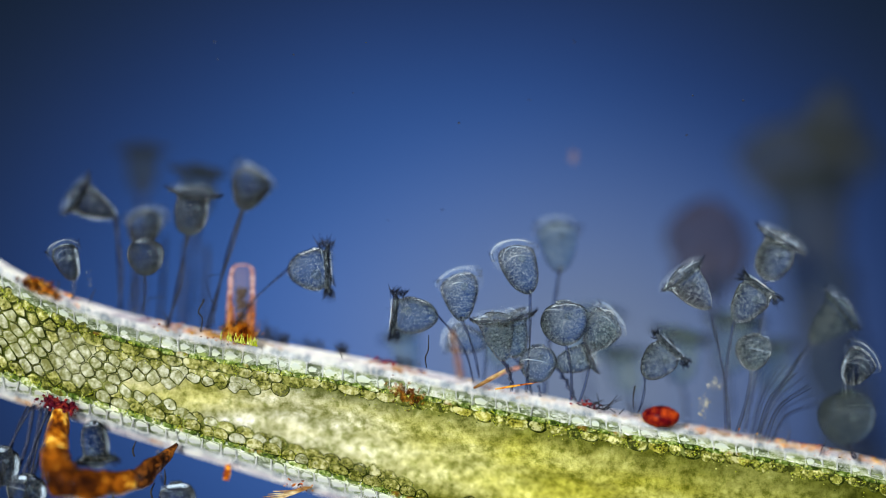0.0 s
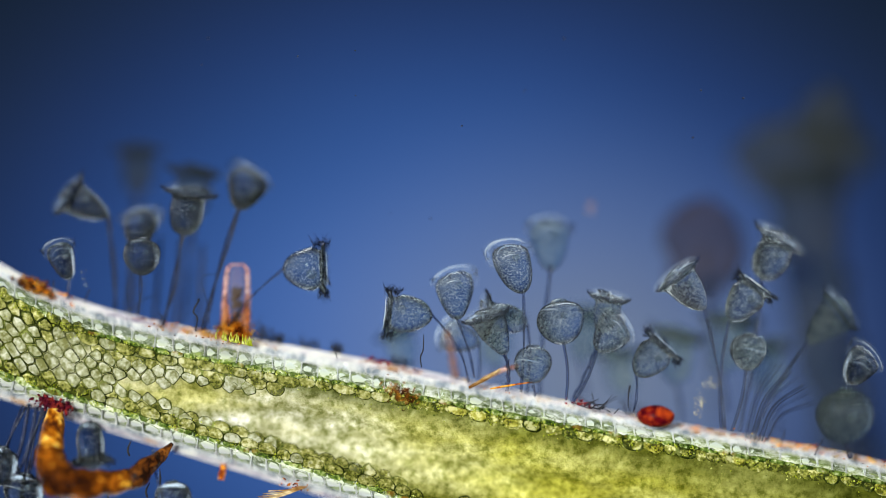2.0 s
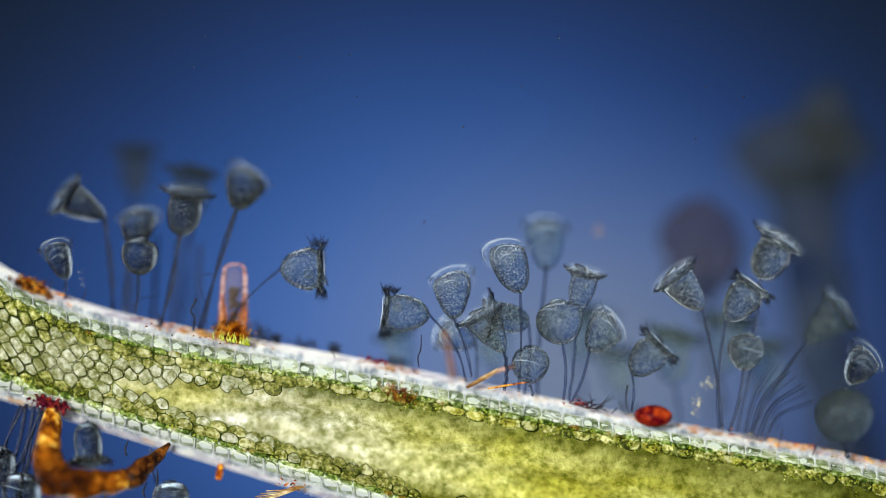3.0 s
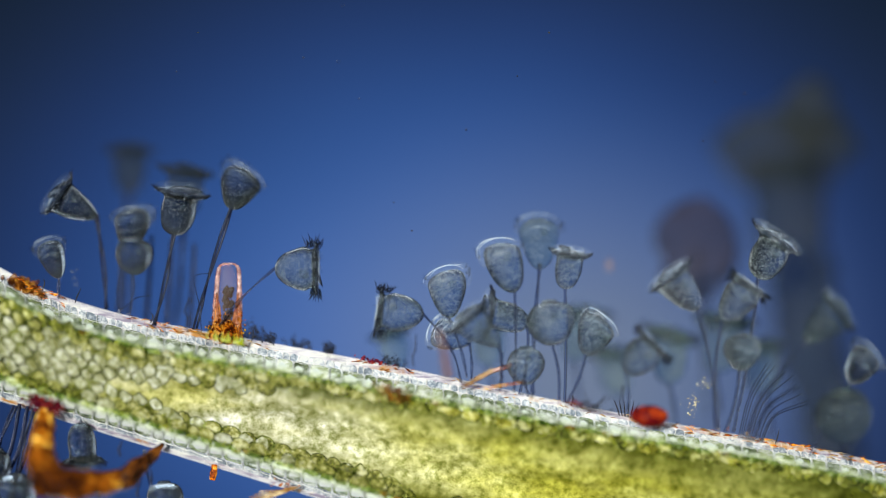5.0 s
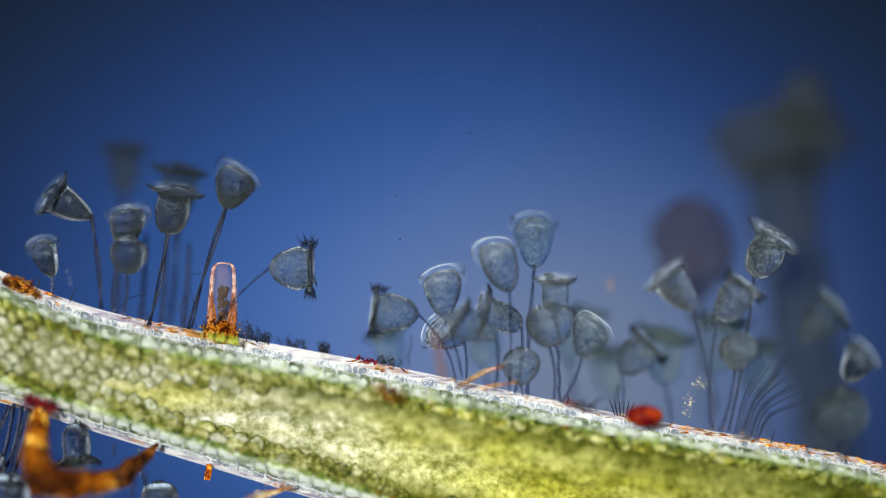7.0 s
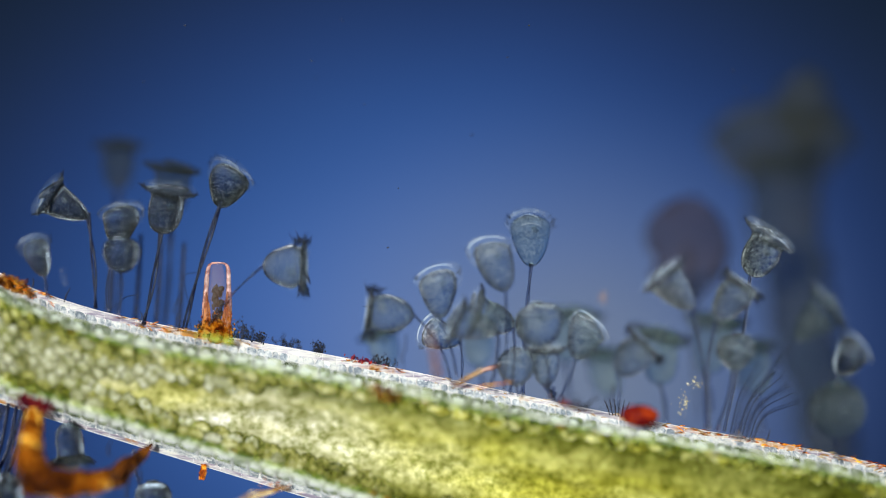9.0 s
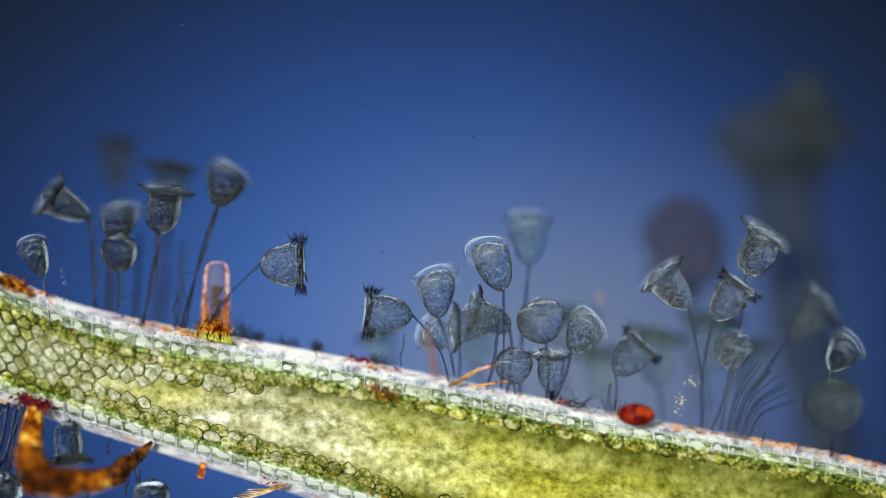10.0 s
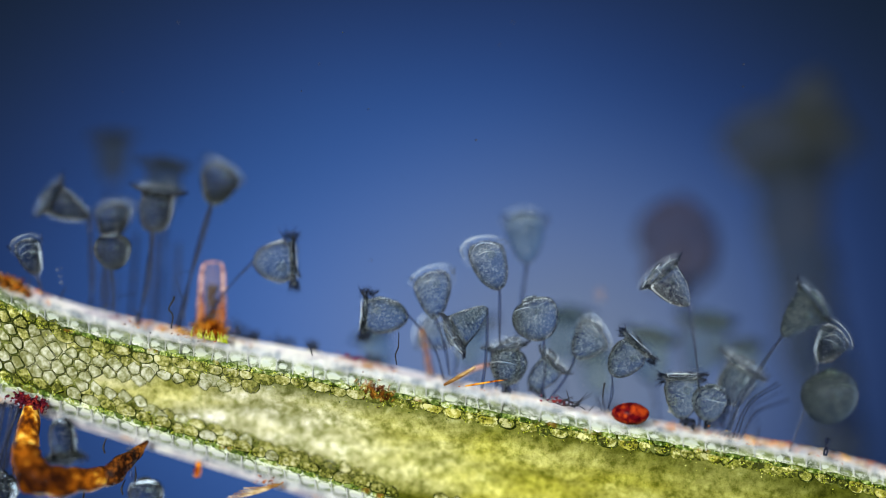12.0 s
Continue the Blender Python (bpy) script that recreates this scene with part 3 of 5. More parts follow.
        if form == "open":
            # the mouth is seen edge-on: a narrow band of folds, with dark tufts of cilia at both ends
            for lift, reach in ((0.925, 0.72), (0.965, 0.78), (1.0, 0.70), (1.035, 0.55)):
                bm = bmesh.new()
                line = [(x * reach * r, -0.3 * r, (lift + rng.uniform(-0.008, 0.008)) * h) for x in np.linspace(-1, 1, 8)]
                tube(bm, line, [0.0003, 0.0010, 0.0012, 0.0009, 0.0003], 6, 3)
                part("membrane_fold", bm, STALK_DARK if lift in (0.925, 1.0) else fold, body, "straight membrane fold across the mouth")
            for sign in (-1, 1):
                bm = bmesh.new()
                spread = rng.uniform(0.10, 0.24)
                for k in range(50):
                    p = Vector((sign * rng.uniform(0.60, 0.78) * r, rng.uniform(-0.3, 0.3) * r, (0.96 + rng.uniform(-1, 0.5) * spread) * h))
                    q = p + Vector((sign * rng.uniform(0.5, 1.0), rng.uniform(-0.4, 0.4), rng.uniform(-0.7, 0.6))) * rng.uniform(0.08, 0.40) * r
                    tube(bm, [p, (p + q) / 2 + Vector((0, 0, rng.uniform(-0.001, 0.002))), q], [0.0005, 0.0008, 0.0002], 4, 2)
                part("cilia_tuft", bm, STALK_DARK if rim > 95 else STALK, body, "dark tuft of cilia" if rim > 95 else "clear tuft of cilia")
        elif not far:
            # hood of beating cilia; pale tubes curling over the mouth draw its halo
            bm = bmesh.new()
            lathe(bm, [(0.98 * r, 0.93 * h), (1.10 * r, 0.98 * h), (1.13 * r, 1.05 * h), (1.04 * r, 1.13 * h), (0.82 * r, 1.19 * h), (0.5 * r, 1.22 * h), (0.2 * r, 1.225 * h)], 32, 0.10, seed + 6)
            part("collar", slant(bm, h, lean), film, body, "clear flaring collar")
            sides = ((0, 1.03, 0.13), (rng.uniform(-40, 40), 0.72, 0.15), (rng.uniform(50, 110), 0.86, 0.18), (rng.uniform(-100, -60), 1.10, 0.22))
            for turn, reach, tall in sides:
                bm = bmesh.new()
                start, cut = rng.uniform(-0.25, 0.5), rng.uniform(0.2, 1.2)
                tall *= rng.uniform(0.8, 1.2)
                arc = [Vector((-math.cos(a) * reach * r * (1 + 0.05 * rng.uniform(-1, 1)), 0, (0.94 + tall * math.sin(a)) * h)) for a in np.linspace(start, math.pi - cut, 7)]
                spin = Matrix.Rotation(radians(turn), 3, "Z")
                tube(bm, [spin @ p for p in arc], [0.0002, 0.0008, 0.0013, 0.0007, 0.0002], 6, 4)
                part("membrane_fold", slant(bm, h, lean), fold, body, "pale curved tube that draws the edge's bright halo")
        bm = bmesh.new()
        tip = Matrix.Translation((0.16 * r * rng.choice((-1, 1)), 0, 0.95 * h)) @ Matrix.Rotation(radians(rng.uniform(-22, 22)), 4, "Y")
        lathe(bm, smooth_profile([(0.40 * r, -0.02 * h), (0.43 * r, 0.05 * h), (0.58 * r, 0.09 * h), (0.62 * r, 0.12 * h), (0.50 * r, 0.165 * h), (0.26 * r, 0.19 * h), (0.05 * r, 0.20 * h)]), 26, 0.14, seed + 4, tip @ Matrix.Diagonal((wide, wide, wide ** 4, 1)))
        part("disc", slant(bm, h, lean), dome, body, "clear domed feeding disc")
        # a dense dark fringe round the lip and a finer bright one on the disc
        for name, mat, ringr, lift, count, long, thick in (("ciliary_wreath", STALK_DARK, 0.97, 0.97, 130 if wide == 1 else 50, (0.07, 0.16), 0.0008), ("disc_cilia", fold, 0.58, 0.98 + 0.08 * (wide == 1), 34, (0.06, 0.14), 0.00045)):
            bm = bmesh.new()
            for k in range(count):
                a = 2 * math.pi * (k + rng.random() * 0.6) / count
                out = Vector((math.cos(a), math.sin(a), 0))
                p = out * ringr * wide * r + Vector((0, 0, lift * h))
                bunch = 0.5 + 0.5 * math.sin(3 * a + seed)
                d = out * (0.15 + 0.75 * bunch) + Vector((-out.y, out.x, 0)) * rng.uniform(0.0, 0.5) + Vector((0, 0, rng.uniform(0.2, 0.9)))
                q = p + d.normalized() * rng.uniform(*long) * (0.6 + 0.8 * bunch) * h
                tube(bm, [p, (p + q) / 2 + out * 0.0010, q], [thick, thick * 0.4], 3, 2)
            part(name, slant(bm, h, lean), clear if far else mat, body, "fringe of fine cilia")
    bm = bmesh.new()
    pebble(bm, (0.18 * r, -0.62 * r if form == "ball" else -0.50 * r, 0.68 * h), (0.15 * r, 0.12 * r, 0.15 * r), seed, 0.05, 2)
    part("vacuole", bm, VACUOLE, body, "clear round vacuole")
    bm = bmesh.new()
    prof = FORMS[form]
    for k in range(30):
        z = rng.uniform(0.12, 0.9)
        rad = np.interp(z, [b for _, b in prof], [a for a, _ in prof]) * r * 0.985
        a = rng.uniform(0, 2 * math.pi)
        g = rng.uniform(0.0005, 0.0013)
        pebble(bm, (rad * math.cos(a), rad * math.sin(a), z * h), (g, g, g), k + seed, 0.3, 1)
    tagged(part("food_grain", bm, VACUOLE, body, "scattered pale food grains"), kind="stuff")
    return body


MOVES = []


def aim(ang, tilt):
    return Matrix.Rotation(radians(ang), 4, "Y") @ Matrix.Rotation(radians(tilt), 4, "X")


def rod_pose(p, q):
    """The pose of a rod that runs along its Z from p to q."""
    d = q - p
    return Matrix.Translation(p) @ Vector((0, 0, 1)).rotation_difference(d).to_matrix().to_4x4()


def ciliate(root, y, length, rim, form, rows, tilt=0, bow=0.0, thick=4.0, seed=0, label="", coils=(), flesh=BODY):
    """A stalked bell animal. root: plan point of its holdfast. rows: seconds, plan point of the bell's base, and the
    way its mouth points in degrees clockwise from up. The stalk swings about the root, the bell turns on the stalk.
    coils: how far a jointed stalk is folded up in each row, 0 to 1."""
    foot = plan(*root, y)
    base = [(t, plan(u, v, y, t), ang) for t, u, v, ang in rows]
    ob = thing("stalked_ciliate", foot, label or ("dark olive translucent bell animal" if flesh in (BODY_OLIVE_DIM, GHOST) else "pale grey translucent bell animal") + " on a thin stalk above the stem", "ciliate", "bell animals on the stem")
    _, tip, _ = min(base, key=lambda r: abs(r[0] - 6.0))
    rest = tip - foot
    body = bell_body(ob, length, rim, form, seed, flesh)
    if coils:
        joints = 14
        step = max((p - foot).length for _, p, _ in base) / joints
        rods = []
        for k in range(joints):
            bm = bmesh.new()
            tube(bm, [(0, 0, -0.0004), (0, 0, step * 0.5), (0, 0, step + 0.0004)], [thick / 1000] * 2, 7, 3, caps=False)
            rods.append((part("stalk", bm, STALK, ob, "slender stalk joint"), []))
        for (t, p, ang), c in zip(base, coils):
            d = p - foot
            line = [d * (k / joints) for k in range(joints + 1)]
            side = Vector((d.z, 0, -d.x)).normalized()
            for k in range(1, joints):
                reach = max(0.0, step ** 2 - (d.length / joints) ** 2) ** 0.5 * (0.12 + 0.4 * c)
                line[k] = line[k] + side * reach * math.cos(1.7 * k) + Vector((0, 1, 0)) * reach * math.sin(1.7 * k) + side * bow / 1000 * math.sin(math.pi * k / joints) * (1 - c)
            for (rod, keys), a, b in zip(rods, line, line[1:]):
                keys.append((t, rod_pose(a, b)))
        MOVES.extend(rods)
        MOVES.append((body, [(t, Matrix.Translation(p - foot) @ aim(ang, tilt)) for t, p, ang in base]))
        return ob
    side = Vector((rest.z, 0, -rest.x)).normalized() * bow / 1000
    bm = bmesh.new()
    axis = curve_points([(0, 0, 0), rest * 0.35 + side, rest * 0.7 + side * 0.8, rest * 1.04], 5)
    across = Vector((rest.z, 0, -rest.x)).normalized()
    for sign in (-1, 1):
        # two fine walls that wind slowly round each other
        line = [p + (across * math.cos(0.33 * k + seed) + Vector((0, 1, 0)) * math.sin(0.33 * k + seed)) * sign * thick * 0.00062 for k, p in enumerate(axis)]
        tube(bm, line, [thick * 0.00052, thick * 0.00046, thick * 0.0005, thick * 0.00062], 7, 2)
    part("stalk", bm, STALK_DARK if thick > 4.2 else STALK, ob, "slender double-walled stalk")
    turn0 = math.atan2(rest.x, rest.z)
    whole, bell = [], []
    for t, p, ang in base:
        d = p - foot
        swing = math.degrees(math.atan2(d.x, d.z) - turn0)
        swing = (swing + 180) % 360 - 180
        m = Matrix.Translation(foot) @ Matrix.Rotation(radians(swing), 4, "Y")
        whole.append((t, m))
        bell.append((t, m.inverted() @ Matrix.Translation(p) @ aim(ang, tilt)))
    MOVES.append((ob, whole))
    MOVES.append((body, bell))
    return ob


def three(a, b, c, ang):
    """Rows at the start, middle and end for a bell that only drifts and sways."""
    return [(0.0, *a, ang), (6.0, *b, ang + 2), (12.0, *c, ang)]


ciliate((184, 548), 45, 86, 80, "cone", three((205, 383), (166, 385), (158, 386), -62), 10, 3, 4.5, 1, flesh=BODY_OLIVE_DIM)
ciliate((207, 550), 30, 80, 82, "hood", three((250, 440), (222, 436), (194, 426), 4), -32, -6, 4.0, 2, flesh=BODY_OLIVE_DIM)
ciliate((222, 556), 12, 66, 66, "ball", three((256, 488), (230, 486), (198, 478), 6), 12, 3, 3.5, 3, flesh=BODY_OLIVE_DIM)
ciliate((268, 576), 30, 84, 92, "bell", three((332, 417), (302, 416), (270, 412), 10), 5, 3, 4.5, 4, flesh=BODY_OLIVE_DIM)
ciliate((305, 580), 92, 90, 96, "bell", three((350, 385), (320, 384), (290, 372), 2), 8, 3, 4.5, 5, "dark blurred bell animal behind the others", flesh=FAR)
ciliate((340, 584), 28, 90, 90, "hood", three((430, 371), (405, 369), (375, 362), 16), -34, -3, 4.5, 6, flesh=BODY_OLIVE_DIM)
ciliate((99, 528), 22, 76, 62, "hood", three((132, 497), (99, 491), (66, 487), -18), 20, 0, 3.5, 7, flesh=BODY_OLIVE_DIM)
ciliate((383, 577), 21, 82, 112, "open", three((509, 479), (482, 476), (448, 465), 87), 3, -6, 2.4, 8)
ciliate((215, 566), 150, 88, 84, "bell", three((252, 345), (224, 345), (200, 322), 0), 10, 3, 5, 9, "dark brown blurred bell animal behind the others", flesh=FAR)
ciliate((812, 676), 13, 88, 98, "open", three((775, 562), (745, 558), (722, 562), -86), 3, 12, 2.6, 10)
ciliate((822, 668), 10, 92, 84, "hood", three((818, 568), (790, 563), (770, 564), -4), -12, 4, 2.6, 11)
ciliate((905, 694), 6, 98, 88, "hood", three((938, 520), (906, 517), (884, 513), -20), -8, 3, 2.6, 12)
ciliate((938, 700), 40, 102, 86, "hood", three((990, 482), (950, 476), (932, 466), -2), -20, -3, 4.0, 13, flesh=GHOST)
ciliate((830, 672), 34, 74, 70, "hood", three((858, 612), (826, 606), (806, 604), -72), 0, 2, 2.6, 14)
ciliate((915, 698), 22, 80, 78, "bell", [(0.0, 912, 634, -5), (1.0, 930, 600, -40), (1.7, 932, 572, -80), (3.0, 936, 572, -78), (6.0, 930, 575, -70), (9.0, 908, 580, -65), (10.5, 900, 590, -60), (11.2, 898, 620, -40), (12.0, 893, 684, 0)], 8, 6, 2.6, 15, coils=(0,) * 9)
ciliate((880, 692), 2, 84, 80, "cone", [(0.0, 892, 640, -12), (3.2, 892, 622, -35), (5.0, 884, 612, -50), (6.0, 880, 602, -62), (9.0, 882, 588, -75), (10.5, 880, 556, -112), (12.0, 862, 545, -128)], 8, 4, 2.8, 16, coils=(0,) * 7)
ciliate((985, 708), 6, 78, 84, "ball", [(0.0, 1002, 612, -5), (1.5, 998, 610, -8), (3.0, 996, 610, -8), (5.0, 978, 612, -5), (6.5, 976, 615, 0), (9.0, 960, 615, -10), (10.5, 968, 604, -15), (12.0, 962, 602, -20)], 4, 5, 2.6, 17, coils=(0,) * 8)
ciliate((1000, 712), 6, 80, 82, "hood", [(0.0, 1046, 618, 32), (2.5, 1056, 622, 40), (3.2, 1040, 622, 35), (6.0, 1034, 632, 22), (9.0, 1018, 634, 25), (10.5, 1008, 618, 38), (12.0, 1018, 634, 40)], -20, 4, 2.6, 18, coils=(0,) * 7)
ciliate((995, 712), 18, 70, 68, "bell", [(0.0, 985, 648, 70), (0.5, 1070, 668, 30), (1.0, 1075, 650, 15), (2.0, 1066, 590, 10), (3.0, 1022, 545, 12), (5.0, 1000, 512, 8), (5.5, 995, 530, 8), (6.0, 1046, 552, -6), (6.5, 1004, 548, 0), (7.0, 982, 560, 0), (8.8, 966, 676, 0), (10.5, 975, 692, 0), (11.2, 962, 655, 0), (11.5, 934, 690, 15), (12.0, 940, 688, 40)], 10, 2, 2.6, 19, coils=(0,) * 15)
ciliate((930, 702), 12, 66, 66, "ball", three((952, 678), (925, 682), (900, 682), 0), 0, 1, 2.6, 30)
ciliate((1105, 730), -3, 80, 94, "open", three((1140, 668), (1102, 660), (1082, 664), 42), 4, 4, 2.6, 20)
ciliate((1268, 762), 4, 84, 86, "cone", [(0.0, 1256, 547, -40), (6.0, 1232, 549, -40), (11.7, 1214, 546, -42), (11.8, 1192, 560, -30), (11.9, 1216, 545, -42), (12.0, 1219, 541, -42)], 6, 5, 3.2, 21)
ciliate((1262, 760), 6, 86, 94, "open", [(0.0, 1300, 568, 36), (6.0, 1275, 566, 36), (11.7, 1256, 566, 36), (11.75, 1242, 650, 18), (11.8, 1230, 726, 0), (11.9, 1212, 742, 0), (12.0, 1206, 742, 0)], 8, -8, 3.2, 22, coils=(0, 0, 0, 0.6, 1, 1, 1))
ciliate((1280, 764), 5, 66, 64, "ball", [(0.0, 1330, 656, 5), (6.0, 1305, 656, 5), (11.7, 1286, 652, 5), (11.75, 1275, 690, 5), (11.8, 1266, 738, 5), (12.0, 1252, 746, 5)], 14, 4, 3.2, 23, coils=(0, 0, 0, 0.6, 1, 1))
ciliate((1294, 764), 33, 84, 94, "bell", [(0.0, 1354, 496, 22), (6.0, 1338, 492, 26), (11.7, 1312, 486, 26), (11.75, 1308, 600, 25), (11.8, 1304, 712, 25), (12.0, 1284, 716, 25)], 6, 5, 3.2, 24, coils=(0, 0, 0, 0.6, 1, 1))
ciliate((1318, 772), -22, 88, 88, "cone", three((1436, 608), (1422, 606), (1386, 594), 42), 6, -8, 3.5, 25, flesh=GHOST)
ciliate((1428, 806), 12, 78, 78, "hood", three((1498, 680), (1500, 676), (1450, 640), 30), 24, 0, 1.6, 26, coils=(0,) * 3, flesh=BODY_OLIVE_DIM)
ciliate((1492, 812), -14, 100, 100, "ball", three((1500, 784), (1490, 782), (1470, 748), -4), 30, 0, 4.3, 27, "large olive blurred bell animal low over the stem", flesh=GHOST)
ciliate((140, 748), 14, 80, 76, "bell", three((165, 745), (138, 748), (108, 740), 176), -14, 0, 4, 28, "blurred dark grey bell animal hanging under the stem", flesh=BODY_OLIVE_DIM)
ciliate((55, 722), 10, 66, 74, "ball", three((42, 905), (18, 905), (-8, 900), 8), 6, 6, 4.5, 29, "dark grey bell animal hanging on a long stalk under the stem", flesh=BODY_OLIVE_DIM)
ciliate((250, 796), 20, 62, 66, "ball", three((318, 915), (290, 915), (262, 908), -6), 6, 8, 3.0, 32, "dark grey bell animal hanging low under the stem", flesh=BODY_OLIVE_DIM)
ciliate((22, 718), 14, 70, 60, "ball", three((0, 860), (-22, 862), (-46, 860), 10), 6, 6, 4.5, 31, "dark grey bell animal hanging on a long stalk under the stem", flesh=BODY_OLIVE_DIM)


for k, (u, v, size) in enumerate(((700, 615, 80), (860, 610, 90), (1010, 600, 100), (1090, 660, 90), (1180, 640, 100), (1260, 620, 110), (1350, 660, 100))):
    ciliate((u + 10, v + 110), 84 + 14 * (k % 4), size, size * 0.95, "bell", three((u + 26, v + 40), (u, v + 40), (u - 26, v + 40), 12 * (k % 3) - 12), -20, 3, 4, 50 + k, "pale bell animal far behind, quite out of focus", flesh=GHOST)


# ---- far forms ----
def far_column():
    ob = thing("algae_column", plan(1455, 790, 240), "tall murky brown-green algae column far behind", "algae")
    f = lambda u, v, y=240: plan(u, v, y) - ob.location
    bm = bmesh.new()
    tube(bm, [f(1500, 900), f(1482, 760), f(1442, 560), f(1414, 400), f(1402, 260)], [0.050, 0.052, 0.058, 0.064, 0.068], 14, 6, 0.5)
    part("trunk", bm, FAR, ob)
    bm = bmesh.new()
    pebble(bm, f(1395, 250), (0.118, 0.06, 0.068), 3, 0.5, 3)
    pebble(bm, f(1445, 190), (0.055, 0.05, 0.065), 4, 0.5, 3)
    part("head", bm, FAR, ob)
    MOVES.append((ob, [(t, Matrix.Translation(ob.location + Vector((dx, 0, dz)))) for t, dx, dz in ((0.0, 0.002, -0.036), (3.0, 0.004, -0.030), (5.5, -0.022, -0.016), (9.0, -0.012, -0.008), (12.0, 0.022, -0.010))]))


def far_blob():
    ob = thing("algae_clump", plan(1250, 740, 170), "blurred brown algae clump on a thin foot", "algae")
    f = lambda u, v, y=170: plan(u, v, y) - ob.location
    bm = bmesh.new()
    pebble(bm, f(1226, 440), (0.072, 0.05, 0.092), 7, 0.4, 3)
    part("head", bm, FAR_BROWN, ob)
    bm = bmesh.new()
    tube(bm, [f(1255, 740), f(1240, 600), f(1228, 440)], [0.004, 0.004, 0.006], 8, 6)
    part("foot", bm, FAR, ob)


far_column()
far_blob()


# ---- on the stem ----
def orange_hair():
    ob = thing("plant_hair", plan(397, 600, 20), "clear pinkish hair sheath with orange-brown base on the stem", "plant hair")
    f = lambda u, v, y=34: plan(u, v, y) - ob.location
    for a in (-1, 1):
        bm = bmesh.new()
        tube(bm, [f(397 + a * 18, 592), f(398 + a * 21, 555), f(399 + a * 20, 510), f(400 + a * 18, 480), f(400 + a * 13, 469), f(400, 466)], [0.007, 0.006, 0.0045, 0.004, 0.0022, 0.0014], 9, 6)
        part("sheath_wall", bm, SHEATH, ob, "pinkish clear sheath wall")
    bm = bmesh.new()
    lathe(bm, [(0.014, 0.0), (0.017, 0.04), (0.0168, 0.08), (0.015, 0.108), (0.010, 0.122), (0.003, 0.127)], 20, 0.05, 1.0, Matrix.Translation(f(398, 594)))
    part("sheath_film", bm, ROSE, ob, "clear sheath film")
    for a in (-1, 1):
        bm = bmesh.new()
        tube(bm, [f(397 + a * 15, 596, 31), f(397 + a * 17, 570, 31), f(398 + a * 18, 545, 31), f(398 + a * 19, 518, 31)], [0.014, 0.010, 0.006, 0.001], 9, 6, 0.3)
        part("soaked_wall", bm, SOAKED, ob, "orange-soaked foot of the sheath wall")
    bm = bmesh.new()
    rng = random.Random(4)
    for k in range(60):
        g = rng.uniform(0.002, 0.0055)
        v = rng.uniform(508, 592)
        pebble(bm, f(397 + rng.gauss(0, 2 + (v - 500) * 0.08), v, 34 + rng.uniform(-4, 4)), (g, g, g * 1.4), k, 0.7, 1)
    part("core", bm, DARK, ob, "dark core strand")
    bm = bmesh.new()
    rng = random.Random(5)
    lathe(bm, [(0.006, -0.014), (0.016, -0.008), (0.020, 0.0), (0.017, 0.012), (0.012, 0.024), (0.006, 0.032)], 18, 0.5, 2.0, Matrix.Translation(f(396, 596, 32)))
    for k in range(520):
        g = rng.uniform(0.0007, 0.0027)
        pebble(bm, f(396 + rng.gauss(0, 13), 598 - abs(rng.gauss(0, 15)), 31 + rng.uniform(-9, 8)), (g, g, g * 1.3), k, 0.7, 1)
    part("base", bm, RUST, ob, "rusty granular base")
    bm = bmesh.new()
    for k in range(24):
        u = 396 + rng.uniform(-34, 34)
        p = f(u, 606 + (u - 396) * 0.2, 2)
        tube(bm, [p, p + Vector((rng.uniform(-0.003, 0.003), -0.002, 0.007)), p + Vector((rng.uniform(-0.005, 0.005), -0.003, rng.uniform(0.010, 0.018)))], [0.0016, 0.0005], 4, 2)
    part("spike_tuft", bm, CHLORO, ob, "fringe of yellow spikes")


def amber_hook():
    ob = thing("amber_rootlet", plan(75, 725, 0), "glossy amber hooked rootlet with dark red cap under the stem", "rootlet")
    f = lambda u, v, y=-14: plan(u, v, y) - ob.location
    bm = bmesh.new()
    tube(bm, [f(75, 728, -4), f(72, 752, -12), f(69, 782, -22), f(67, 806, -29)], [0.014, 0.019, 0.022, 0.020], 18, 10, 0.25)
    part("shaft", bm, AMBER, ob)
    bm = bmesh.new()
    tube(bm, [f(69, 782, -20), f(67, 812, -30), f(86, 850, -40), f(135, 858, -36), f(206, 850, -20)], [0.018, 0.027, 0.034, 0.026, 0.019], 18, 10, 0.25)
    part("bend", bm, BARK_AMBER, ob, "dark reddish brown bend")
    bm = bmesh.new()
    tube(bm, [f(196, 852, -20), f(222, 843, -18), f(248, 820, -10), f(284, 786, 8)], [0.019, 0.021, 0.017, 0.004], 14, 7, 0.4)
    part("toe", bm, BARK, ob, "dark brown bent toe")
    bm = bmesh.new()
    rng = random.Random(8)
    for k in range(230):
        g = rng.uniform(0.0009, 0.0030)
        du = rng.gauss(0, 15)
        pebble(bm, f(74 + du, 716 + 0.25 * du + rng.gauss(0, 5), -6 + rng.uniform(-8, 6)), (g * rng.uniform(0.8, 2.0), g * 0.6, g * rng.uniform(0.6, 1.6)), k, 1.1, 1)
    part("cap", bm, MAROON, ob, "jagged dark red cap")


def red_egg():
    ob = thing("red_egg", plan(1145, 737, -18), "glossy dark red oval egg lying on the stem edge", "egg")
    bm = bmesh.new()
    pebble(bm, (0, 0, 0), (0.0330, 0.022, 0.0200), 2, 0.04, 4)
    e = part("shell", bm, CRIMSON, ob)
    e.rotation_euler = (0, radians(4), 0)


orange_hair()
amber_hook()
red_egg()


